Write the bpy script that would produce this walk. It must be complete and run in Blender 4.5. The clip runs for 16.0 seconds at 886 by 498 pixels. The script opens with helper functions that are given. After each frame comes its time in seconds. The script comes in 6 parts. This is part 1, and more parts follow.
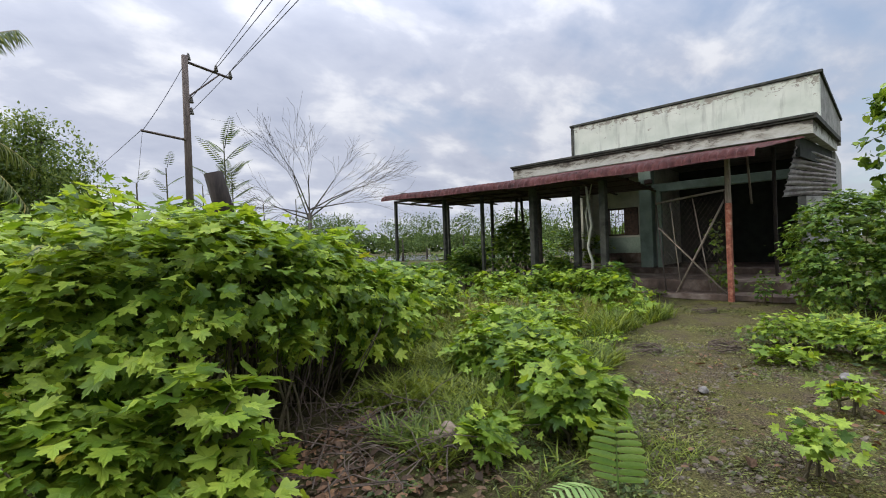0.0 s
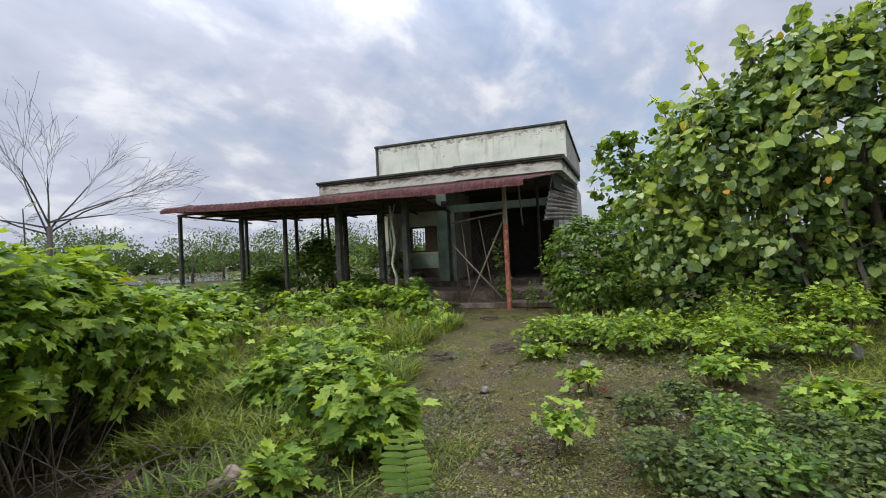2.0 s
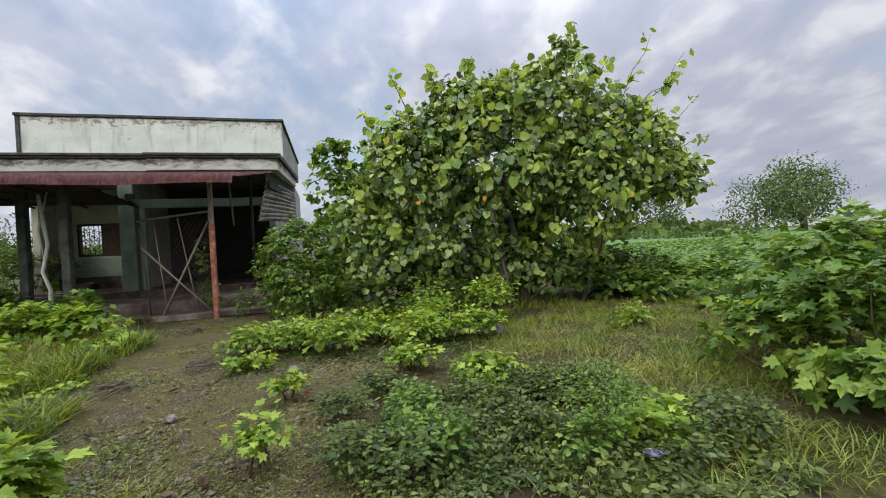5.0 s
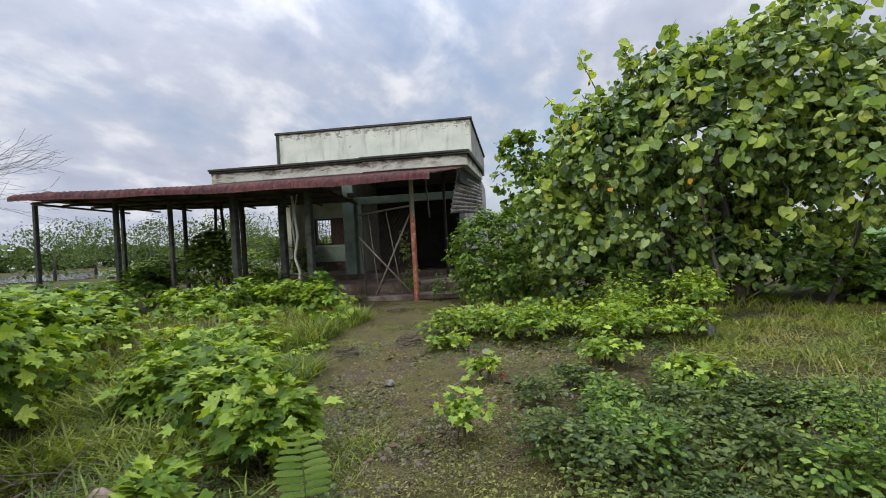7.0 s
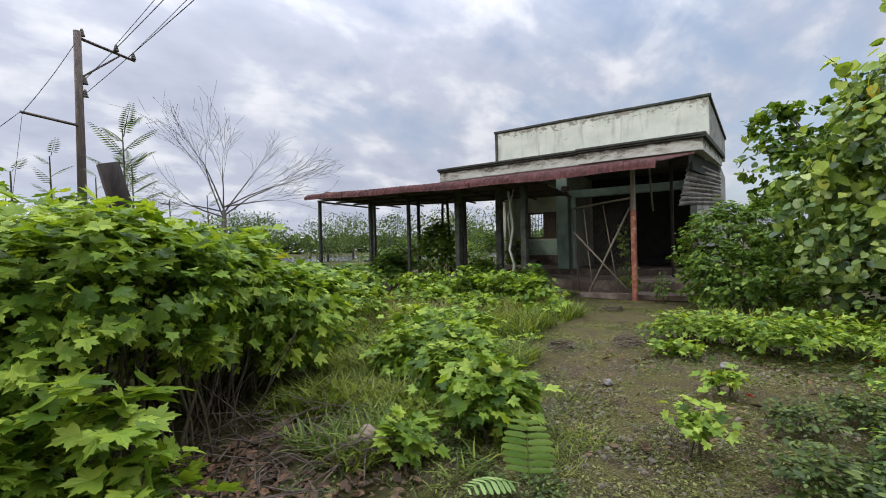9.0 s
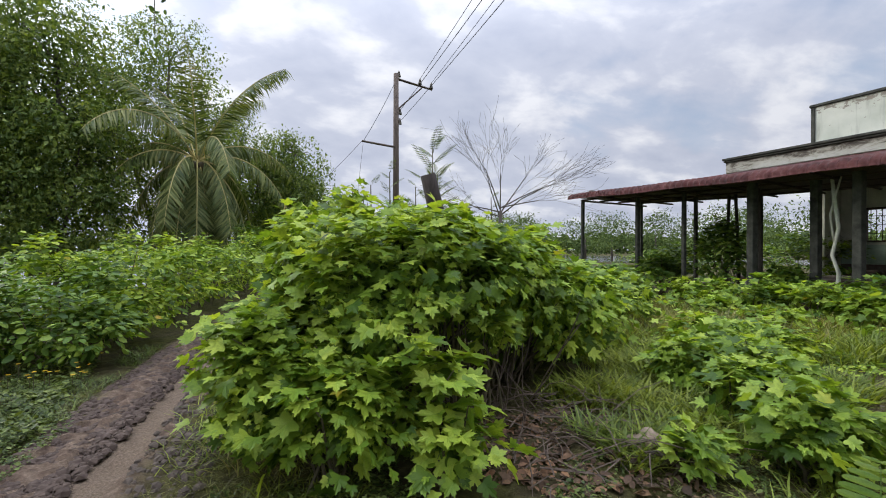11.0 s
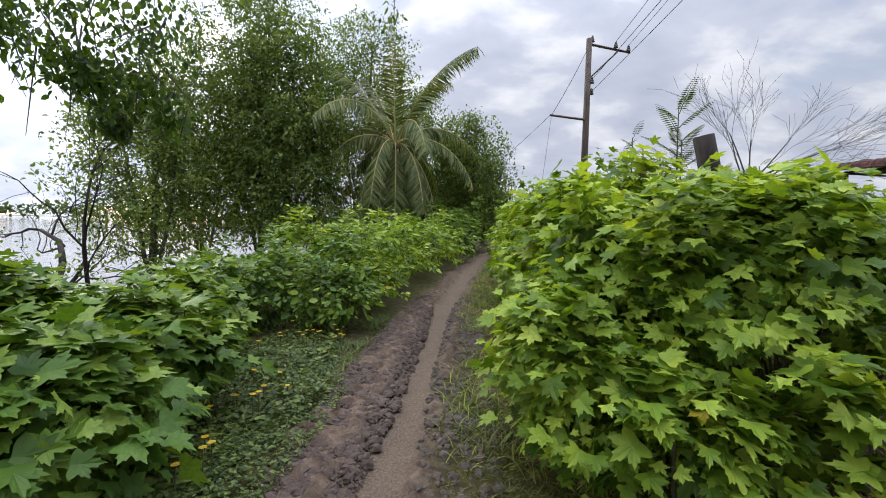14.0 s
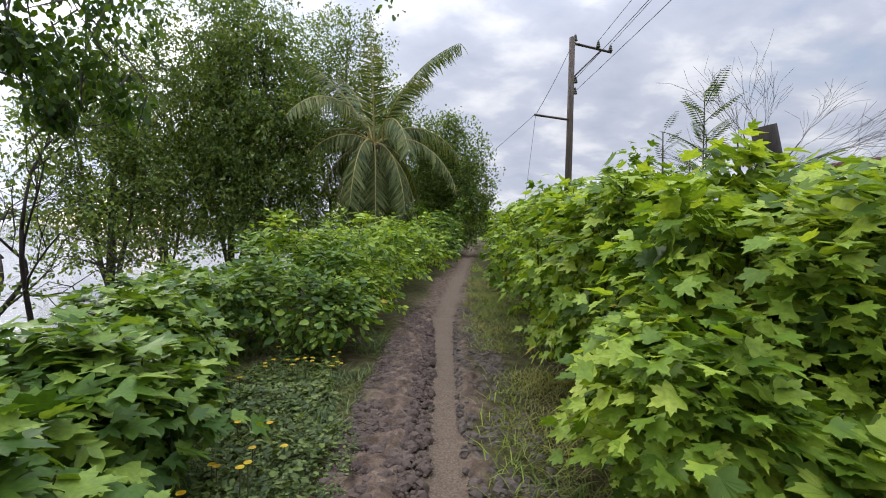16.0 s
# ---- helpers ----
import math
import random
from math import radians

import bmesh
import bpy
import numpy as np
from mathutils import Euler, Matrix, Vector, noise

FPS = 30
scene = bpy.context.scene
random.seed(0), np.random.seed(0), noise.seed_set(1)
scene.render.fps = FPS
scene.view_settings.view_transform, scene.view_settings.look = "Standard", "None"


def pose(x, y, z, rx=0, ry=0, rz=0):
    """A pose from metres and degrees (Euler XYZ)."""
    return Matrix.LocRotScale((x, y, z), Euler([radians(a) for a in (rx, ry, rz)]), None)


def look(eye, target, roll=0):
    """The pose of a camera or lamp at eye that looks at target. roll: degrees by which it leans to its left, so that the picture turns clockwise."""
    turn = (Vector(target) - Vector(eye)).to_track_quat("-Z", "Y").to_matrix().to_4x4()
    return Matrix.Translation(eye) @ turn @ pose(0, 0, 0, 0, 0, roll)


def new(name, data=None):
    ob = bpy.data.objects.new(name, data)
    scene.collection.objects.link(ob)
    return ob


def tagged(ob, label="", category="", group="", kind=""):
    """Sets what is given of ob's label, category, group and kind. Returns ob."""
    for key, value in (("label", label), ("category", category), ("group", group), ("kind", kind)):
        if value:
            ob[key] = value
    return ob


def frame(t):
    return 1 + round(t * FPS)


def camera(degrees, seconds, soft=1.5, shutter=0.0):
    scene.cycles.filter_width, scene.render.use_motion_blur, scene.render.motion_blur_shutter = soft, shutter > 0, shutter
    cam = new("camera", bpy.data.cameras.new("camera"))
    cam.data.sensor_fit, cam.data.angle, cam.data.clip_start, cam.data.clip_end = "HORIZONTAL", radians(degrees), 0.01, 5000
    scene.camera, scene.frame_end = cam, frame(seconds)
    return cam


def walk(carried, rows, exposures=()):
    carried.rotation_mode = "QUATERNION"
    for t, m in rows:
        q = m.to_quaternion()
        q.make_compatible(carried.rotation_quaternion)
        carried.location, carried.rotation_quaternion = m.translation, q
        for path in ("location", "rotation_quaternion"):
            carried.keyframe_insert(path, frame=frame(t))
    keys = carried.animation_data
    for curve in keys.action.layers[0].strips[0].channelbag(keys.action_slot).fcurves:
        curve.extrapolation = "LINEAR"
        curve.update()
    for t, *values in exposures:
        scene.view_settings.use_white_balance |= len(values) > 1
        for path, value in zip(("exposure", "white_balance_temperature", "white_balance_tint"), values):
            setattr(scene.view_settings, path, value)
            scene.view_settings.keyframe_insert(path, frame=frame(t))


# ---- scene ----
cam = camera(90.1, 16.0, soft=1.0)
METRES, EYE, TILT, LEAN, TURN = 2.7, 1.4, 0.0, 0.0, -40.5
ROWS = [
    (0.0, 0.0, 0.0, 0.0, -0.0, -0.06, 1.94),
    (0.5, 0.0121, 0.0049, 0.0021, -4.7, 0.16, 2.11),
    (1.0, 0.0252, 0.0077, 0.0025, -11.14, 0.41, 2.37),
    (1.5, 0.0369, 0.0055, 0.003, -17.57, 0.77, 2.66),
    (2.0, 0.0424, 0.0016, 0.0052, -24.25, 1.07, 2.84),
    (2.5, 0.0509, -0.0064, 0.0073, -31.65, 0.94, 3.0),
    (3.0, 0.062, -0.0159, 0.0077, -39.03, 0.53, 2.91),
    (3.5, 0.0759, -0.0184, 0.0063, -46.47, -0.03, 2.8),
    (4.0, 0.0899, -0.0272, 0.0082, -52.88, -0.41, 2.81),
    (4.2, 0.095, -0.029, 0.0085, -55.2, -0.5, 2.82),
    (5.25, 0.104, -0.025, 0.0095, -59.2, -0.55, 3.2),
    (6.3, 0.085, -0.0115, 0.0093, -48.8, -0.47, 3.55),
    (6.5, 0.0782, -0.0086, 0.009, -45.06, -0.47, 3.46),
    (7.0, 0.0607, -0.0011, 0.0075, -36.01, -0.53, 3.13),
    (7.5, 0.0483, 0.0044, 0.0054, -28.75, -0.64, 2.63),
    (8.0, 0.0413, 0.0043, 0.004, -22.49, -0.6, 2.22),
    (8.5, 0.0303, 0.0001, 0.003, -16.3, -0.48, 1.75),
    (9.0, 0.0164, -0.004, 0.0003, -9.38, -0.18, 1.44),
    (9.5, 0.0035, -0.0109, -0.001, -1.14, 0.38, 1.1),
    (10.0, -0.0072, -0.0238, 0.0, 6.67, 0.73, 0.53),
    (10.2, -0.0125, -0.0295, -0.0005, 10.27, 0.75, 0.35),
    (11.25, -0.064, -0.083, -0.011, 26.4, -0.3, -0.5),
    (12.3, -0.145, -0.1135, -0.026, 37.4, -1.6, -1.2),
    (12.5, -0.1761, -0.1148, -0.0304, 39.02, -1.74, -1.24),
    (13.0, -0.2628, -0.1005, -0.0438, 41.82, -2.07, -1.31),
    (13.5, -0.3584, -0.0743, -0.0324, 43.4, -2.62, -1.69),
    (14.0, -0.4211, -0.0699, -0.0284, 43.75, -2.8, -1.75),
    (14.5, -0.5156, -0.0801, -0.0184, 42.34, -2.85, -1.41),
    (15.0, -0.5869, -0.0692, -0.0188, 40.95, -3.0, -1.03),
    (15.5, -0.6497, -0.029, -0.0223, 40.65, -2.73, -1.09),
    (16.0, -0.7054, 0.0204, -0.0164, 40.25, -2.42, -1.2),
]
# exposure follows the clip's own brightness
walk(cam, [(t, pose(0, 0, EYE, TILT, LEAN, TURN) @ pose(METRES * x, METRES * y, METRES * z, 90 + pitch, roll, yaw)) for t, x, y, z, yaw, pitch, roll in ROWS],
     exposures=[(0.0, 0.0), (16.0, 0.0)])

# ---- world and sun ----
SUN_AZ, SUN_EL = radians(46), radians(24)      # to the left of +y, over the river
SUN_DIR = Vector((-math.sin(SUN_AZ) * math.cos(SUN_EL), math.cos(SUN_AZ) * math.cos(SUN_EL), math.sin(SUN_EL)))


def link(nt, a, b):
    nt.links.new(a, b)


def make_world():
    w = bpy.data.worlds.new("overcast_sky")
    scene.world = w
    w.use_nodes = True
    nt = w.node_tree
    n = nt.nodes
    n.clear()
    out = n.new("ShaderNodeOutputWorld")
    bg = n.new("ShaderNodeBackground")
    sky = n.new("ShaderNodeTexSky")
    sky.sky_type, sky.sun_disc = "NISHITA", False
    sky.sun_elevation, sky.sun_rotation = SUN_EL, -SUN_AZ
    tc = n.new("ShaderNodeTexCoord")
    sep = n.new("ShaderNodeSeparateXYZ")
    link(nt, tc.outputs["Generated"], sep.inputs[0])

    def math_node(op, a, b=None, clamp=False):
        m = n.new("ShaderNodeMath")
        m.operation, m.use_clamp = op, clamp
        for i, v in enumerate((a, b)):
            if v is None:
                continue
            if isinstance(v, (int, float)):
                m.inputs[i].default_value = v
            else:
                link(nt, v, m.inputs[i])
        return m.outputs[0]
    z = math_node("MAXIMUM", sep.outputs[2], 0.0)
    den = math_node("ADD", z, 0.36)
    comb = n.new("ShaderNodeCombineXYZ")
    link(nt, math_node("DIVIDE", sep.outputs[0], den), comb.inputs[0])
    link(nt, math_node("DIVIDE", sep.outputs[1], den), comb.inputs[1])

    def cloud_noise(scale, detail, rough, dist, off):
        mp = n.new("ShaderNodeMapping")
        mp.inputs["Location"].default_value = off
        mp.inputs["Rotation"].default_value = (0, 0, 0.5)
        mp.inputs["Scale"].default_value = (1.0, 1.3, 1.0)
        link(nt, comb.outputs[0], mp.inputs[0])
        t = n.new("ShaderNodeTexNoise")
        t.inputs["Scale"].default_value, t.inputs["Detail"].default_value = scale, detail
        t.inputs["Roughness"].default_value, t.inputs["Distortion"].default_value = rough, dist
        link(nt, mp.outputs[0], t.inputs[0])
        return t.outputs[0]
    shade = cloud_noise(3.9, 7, 0.53, 0.15, (3.1, 1.7, 0))
    big = cloud_noise(0.8, 3, 0.5, 0.2, (7.3, 2.2, 0))
    ramp = n.new("ShaderNodeValToRGB")
    e = ramp.color_ramp.elements
    e[0].position, e[0].color = 0.3, (0.48, 0.525, 0.66, 1)
    e[1].position, e[1].color = 0.66, (0.84, 0.86, 0.93, 1)
    m = e.new(0.5)
    m.color = (0.58, 0.62, 0.745, 1)
    link(nt, shade, ramp.inputs[0])
    # gaps of blue between the clouds
    gap = n.new("ShaderNodeValToRGB")
    link(nt, math_node("ADD", math_node("MULTIPLY", big, 0.75), math_node("MULTIPLY", shade, -0.35)), gap.inputs[0])
    gap.color_ramp.elements[0].position, gap.color_ramp.elements[1].position = 0.22, 0.33
    gapv = math_node("MULTIPLY", gap.outputs[0], 0.48)
    skyc = n.new("ShaderNodeMixRGB")
    skyc.blend_type, skyc.inputs[0].default_value = "MULTIPLY", 1.0
    link(nt, sky.outputs[0], skyc.inputs[1])
    skyc.inputs[2].default_value = (0.19, 0.19, 0.19, 1)
    mix = n.new("ShaderNodeMixRGB")
    link(nt, gapv, mix.inputs[0])
    link(nt, ramp.outputs[0], mix.inputs[1])
    link(nt, skyc.outputs[0], mix.inputs[2])
    # an overcast sky is brightest overhead, and round the veiled sun
    dot = n.new("ShaderNodeVectorMath")
    dot.operation = "DOT_PRODUCT"
    link(nt, tc.outputs["Generated"], dot.inputs[0])
    dot.inputs[1].default_value = SUN_DIR
    glow = math_node("POWER", math_node("MAXIMUM", dot.outputs["Value"], 0.0), 14.0)
    zen = math_node("MULTIPLY", math_node("POWER", z, 4.0), ZENITH)
    gain = math_node("ADD", math_node("ADD", math_node("MULTIPLY", glow, 1.2), zen), math_node("ADD", math_node("MULTIPLY", dot.outputs["Value"], 0.14), 0.9))
    fin = n.new("ShaderNodeVectorMath")
    fin.operation = "SCALE"
    link(nt, mix.outputs[0], fin.inputs[0])
    link(nt, gain, fin.inputs["Scale"])
    link(nt, fin.outputs[0], bg.inputs[0])
    bg.inputs[1].default_value = SKY
    link(nt, bg.outputs[0], out.inputs[0])


SKY, ZENITH = 1.02, 7.0
make_world()
sun_data = bpy.data.lights.new("sun", "SUN")
sun_data.energy, sun_data.angle, sun_data.color = 1.9, radians(20), (1.0, 0.95, 0.86)
sun = new("sun", sun_data)
sun.matrix_world = look((0, 0, 30), Vector((0, 0, 30)) - SUN_DIR)

# ---- materials ----


def material(name, rough=0.6, metal=0.0, spec=0.5):
    m = bpy.data.materials.new(name)
    m.use_nodes = True
    b = m.node_tree.nodes["Principled BSDF"]
    b.inputs["Roughness"].default_value, b.inputs["Metallic"].default_value = rough, metal
    b.inputs["Specular IOR Level"].default_value = spec
    return m, m.node_tree, b


def ramp_node(nt, fac, stops):
    r = nt.nodes.new("ShaderNodeValToRGB")
    e = r.color_ramp.elements
    while len(e) < len(stops):
        e.new(0.5)
    for i, (p, c) in enumerate(stops):
        e[i].position, e[i].color = p, (*c, 1)
    nt.links.new(fac, r.inputs[0])
    return r.outputs[0]


def noise_node(nt, scale, detail=5, rough=0.55, dist=0.0, stretch=(1, 1, 1), coord="Object"):
    tc = nt.nodes.new("ShaderNodeTexCoord")
    mp = nt.nodes.new("ShaderNodeMapping")
    mp.inputs["Scale"].default_value = stretch
    nt.links.new(tc.outputs[coord], mp.inputs[0])
    t = nt.nodes.new("ShaderNodeTexNoise")
    t.inputs["Scale"].default_value, t.inputs["Detail"].default_value = scale, detail
    t.inputs["Roughness"].default_value, t.inputs["Distortion"].default_value = rough, dist
    nt.links.new(mp.outputs[0], t.inputs[0])
    return t.outputs[0]


def mixed(nt, fac, a, b, blend="MIX"):
    x = nt.nodes.new("ShaderNodeMixRGB")
    x.blend_type = blend
    for i, v in enumerate((fac, a, b)):
        if isinstance(v, (int, float)):
            x.inputs[i].default_value = v
        elif isinstance(v, tuple):
            x.inputs[i].default_value = (*v, 1)
        else:
            nt.links.new(v, x.inputs[i])
    return x.outputs[0]


def bumped(nt, b, height, strength, distance=0.01):
    k = nt.nodes.new("ShaderNodeBump")
    k.inputs["Strength"].default_value, k.inputs["Distance"].default_value = strength, distance
    nt.links.new(height, k.inputs["Height"])
    nt.links.new(k.outputs[0], b.inputs["Normal"])


LEAF = 0.7


def leaf_material(name, dark, mid, light, trans=0.35, rough=0.48, odd=None, spec=0.25):
    """Leaf green that varies from leaf to leaf, lets light through, and may have odd yellowed leaves."""
    m, nt, b = material(name, rough, 0.0, spec)
    geo = nt.nodes.new("ShaderNodeNewGeometry")
    dark, mid, light = (tuple(c * LEAF for c in q) for q in (dark, mid, light))
    stops = [(0.0, dark), (0.45, mid), (0.9, light)]
    if odd:
        stops += [(0.9975, light), (0.9985, odd)]
    info = nt.nodes.new("ShaderNodeObjectInfo")
    add, wrap = nt.nodes.new("ShaderNodeMath"), nt.nodes.new("ShaderNodeMath")
    add.operation, wrap.operation = "ADD", "FRACT"
    nt.links.new(geo.outputs["Random Per Island"], add.inputs[0])
    nt.links.new(info.outputs["Random"], add.inputs[1])
    nt.links.new(add.outputs[0], wrap.inputs[0])
    col = ramp_node(nt, wrap.outputs[0], stops)
    patch = noise_node(nt, 1.3, 2)
    col = mixed(nt, 1.0, col, ramp_node(nt, patch, [(0.3, (0.66, 0.76, 0.72)), (0.7, (1.2, 1.12, 1.0))]), "MULTIPLY")
    fine = noise_node(nt, 60, 2)
    col = mixed(nt, 1.0, col, ramp_node(nt, fine, [(0.3, (0.74, 0.78, 0.74)), (0.7, (1.15, 1.12, 1.08))]), "MULTIPLY")
    nt.links.new(col, b.inputs["Base Color"])
    tr = nt.nodes.new("ShaderNodeBsdfTranslucent")
    nt.links.new(mixed(nt, 1.0, col, (1.3, 1.25, 0.45), "MULTIPLY"), tr.inputs[0])
    mx = nt.nodes.new("ShaderNodeMixShader")
    mx.inputs[0].default_value = trans
    nt.links.new(b.outputs[0], mx.inputs[1])
    nt.links.new(tr.outputs[0], mx.inputs[2])
    nt.links.new(mx.outputs[0], nt.nodes["Material Output"].inputs[0])
    return m


def surface(name, stops, scale=4, rough=0.8, bump=0.3, fine=60, stretch=(1, 1, 1), metal=0.0, distance=0.01, spec=0.3):
    """A weathered surface with large patches, fine grain and relief."""
    m, nt, b = material(name, rough, metal, spec)
    a = noise_node(nt, scale, 8, 0.6, 0.3, stretch)
    f = noise_node(nt, fine, 4, 0.6, 0.0, stretch)
    col = ramp_node(nt, a, stops)
    col = mixed(nt, 1.0, col, ramp_node(nt, f, [(0.3, (0.8, 0.8, 0.8)), (0.7, (1.15, 1.15, 1.15))]), "MULTIPLY")
    nt.links.new(col, b.inputs["Base Color"])
    bumped(nt, b, mixed(nt, 0.5, a, f), bump, distance)
    return m


LIME = leaf_material("lime_green_leaf", (0.08, 0.16, 0.018), (0.29, 0.44, 0.05), (0.56, 0.7, 0.11), 0.38, odd=(0.5, 0.36, 0.05))
DEEP = leaf_material("deep_green_leaf", (0.055, 0.12, 0.02), (0.15, 0.27, 0.04), (0.33, 0.46, 0.08), 0.32)
SUNLEAF = leaf_material("young_heart_leaf", (0.2, 0.31, 0.06), (0.38, 0.52, 0.1), (0.62, 0.72, 0.18), 0.4, odd=(0.8, 0.45, 0.03))
TREE = leaf_material("heart_leaf", (0.06, 0.12, 0.04), (0.2, 0.31, 0.09), (0.5, 0.62, 0.18), 0.36, rough=0.42, spec=0.5, odd=(0.8, 0.35, 0.03))
WILLOW = leaf_material("riverside_leaf", (0.08, 0.14, 0.035), (0.17, 0.25, 0.06), (0.32, 0.41, 0.11), 0.45)
SHADE = leaf_material("dark_shade_leaf", (0.04, 0.08, 0.018), (0.08, 0.15, 0.03), (0.17, 0.27, 0.05), 0.45)
PALM = leaf_material("palm_leaf", (0.09, 0.13, 0.04), (0.18, 0.23, 0.08), (0.34, 0.37, 0.15), 0.3, odd=(0.45, 0.33, 0.1))
WEED = leaf_material("dark_weed_leaf", (0.045, 0.075, 0.02), (0.105, 0.15, 0.036), (0.23, 0.29, 0.075), 0.25)
CROP = leaf_material("crop_leaf", (0.07, 0.14, 0.035), (0.14, 0.25, 0.05), (0.25, 0.37, 0.085), 0.3, spec=0.2, rough=0.6)
FAR = leaf_material("far_foliage", (0.07, 0.12, 0.04), (0.12, 0.18, 0.06), (0.19, 0.26, 0.09), 0.2, spec=0.15, rough=0.7)
GRASS = leaf_material("grass_blade", (0.1, 0.145, 0.022), (0.225, 0.285, 0.044), (0.42, 0.49, 0.095), 0.4)
DRYGRASS = leaf_material("dry_grass_blade", (0.2, 0.2, 0.06), (0.3, 0.28, 0.09), (0.38, 0.34, 0.13), 0.35)
BARK = surface("grey_bark", [(0.3, (0.045, 0.037, 0.03)), (0.7, (0.12, 0.104, 0.083))], 14, 0.9, 0.7, 90, (1, 1, 0.3))
TWIG = surface("green_brown_stem", [(0.3, (0.05, 0.042, 0.022)), (0.7, (0.12, 0.1, 0.055))], 20, 0.8, 0.3)
DEADTWIG = surface("dead_brown_twig", [(0.3, (0.05, 0.036, 0.028)), (0.7, (0.16, 0.12, 0.09))], 18, 0.9, 0.4)
PALMRIB = surface("yellow_palm_rib", [(0.3, (0.3, 0.25, 0.08)), (0.7, (0.5, 0.42, 0.16))], 8, 0.6, 0.2)
DRYWOOD = surface("dry_wood", [(0.3, (0.16, 0.13, 0.1)), (0.7, (0.34, 0.29, 0.23))], 18, 0.9, 0.5, 90, (1, 1, 0.2))
CHARWOOD = surface("charred_wood", [(0.3, (0.016, 0.012, 0.01)), (0.7, (0.05, 0.038, 0.03))], 16, 0.9, 0.5, 70, (1, 1, 0.2))
POLEWOOD = surface("old_pole_wood", [(0.3, (0.06, 0.045, 0.035)), (0.7, (0.13, 0.1, 0.08))], 12, 0.85, 0.4, 80, (1, 1, 0.15))
CONCRETE = surface("concrete_and_shade_grey", [(0.25, (0.12, 0.12, 0.1)), (0.5, (0.26, 0.25, 0.22)), (0.75, (0.38, 0.37, 0.33))], 2.5, 0.9, 0.4, 70)
DARKCONC = surface("mossy_dark_concrete", [(0.3, (0.022, 0.024, 0.019)), (0.7, (0.085, 0.086, 0.07))], 5, 0.9, 0.5, 70)
RUST = surface("rusted_paint", [(0.3, (0.12, 0.045, 0.03)), (0.5, (0.3, 0.1, 0.06)), (0.62, (0.42, 0.2, 0.13)), (0.75, (0.5, 0.42, 0.34))], 9, 0.75, 0.5, 80)
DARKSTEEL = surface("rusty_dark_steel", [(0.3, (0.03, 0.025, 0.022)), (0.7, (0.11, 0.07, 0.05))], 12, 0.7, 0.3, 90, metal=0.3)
WIRE = surface("weathered_wire", [(0.3, (0.06, 0.05, 0.045)), (0.7, (0.16, 0.13, 0.11))], 30, 0.6, 0.1, 90, metal=0.4)
CABLE, _, _b = material("black_cable", 0.6)
_b.inputs["Base Color"].default_value = (0.03, 0.03, 0.035, 1)
ZINC = surface("weathered_zinc_sheet", [(0.3, (0.2, 0.165, 0.135)), (0.52, (0.42, 0.385, 0.34)), (0.75, (0.6, 0.57, 0.53))], 3, 0.55, 0.2, 60)
REDTIN = surface("oxide_red_roof_sheet", [(0.3, (0.055, 0.018, 0.015)), (0.5, (0.12, 0.033, 0.027)), (0.75, (0.21, 0.075, 0.062))], 3.5, 0.6, 0.2, 50)
STONE = surface("grey_stone", [(0.3, (0.1, 0.09, 0.08)), (0.7, (0.27, 0.25, 0.22))], 12, 0.9, 0.4, 70)
TANROCK = surface("tan_stone", [(0.3, (0.17, 0.12, 0.085)), (0.7, (0.33, 0.25, 0.19))], 8, 0.9, 0.4, 70)
LITTER = leaf_material("dead_leaf", (0.08, 0.05, 0.035), (0.16, 0.1, 0.07), (0.3, 0.17, 0.1), 0.1, 0.8)
PETAL_Y = leaf_material("yellow_petal", (0.75, 0.45, 0.02), (0.85, 0.55, 0.03), (0.9, 0.65, 0.05), 0.3)
PETAL_V = leaf_material("violet_petal", (0.3, 0.2, 0.6), (0.38, 0.27, 0.72), (0.45, 0.35, 0.8), 0.3)
FLAME = leaf_material("red_leaf", (0.5, 0.08, 0.03), (0.6, 0.12, 0.05), (0.65, 0.2, 0.1), 0.3)
# near-black: the shade inside the open front is put into this colour
DARKROOM = surface("shade_dark_plaster", [(0.3, (0.022, 0.024, 0.02)), (0.7, (0.055, 0.058, 0.05))], 3, 0.9, 0.2)


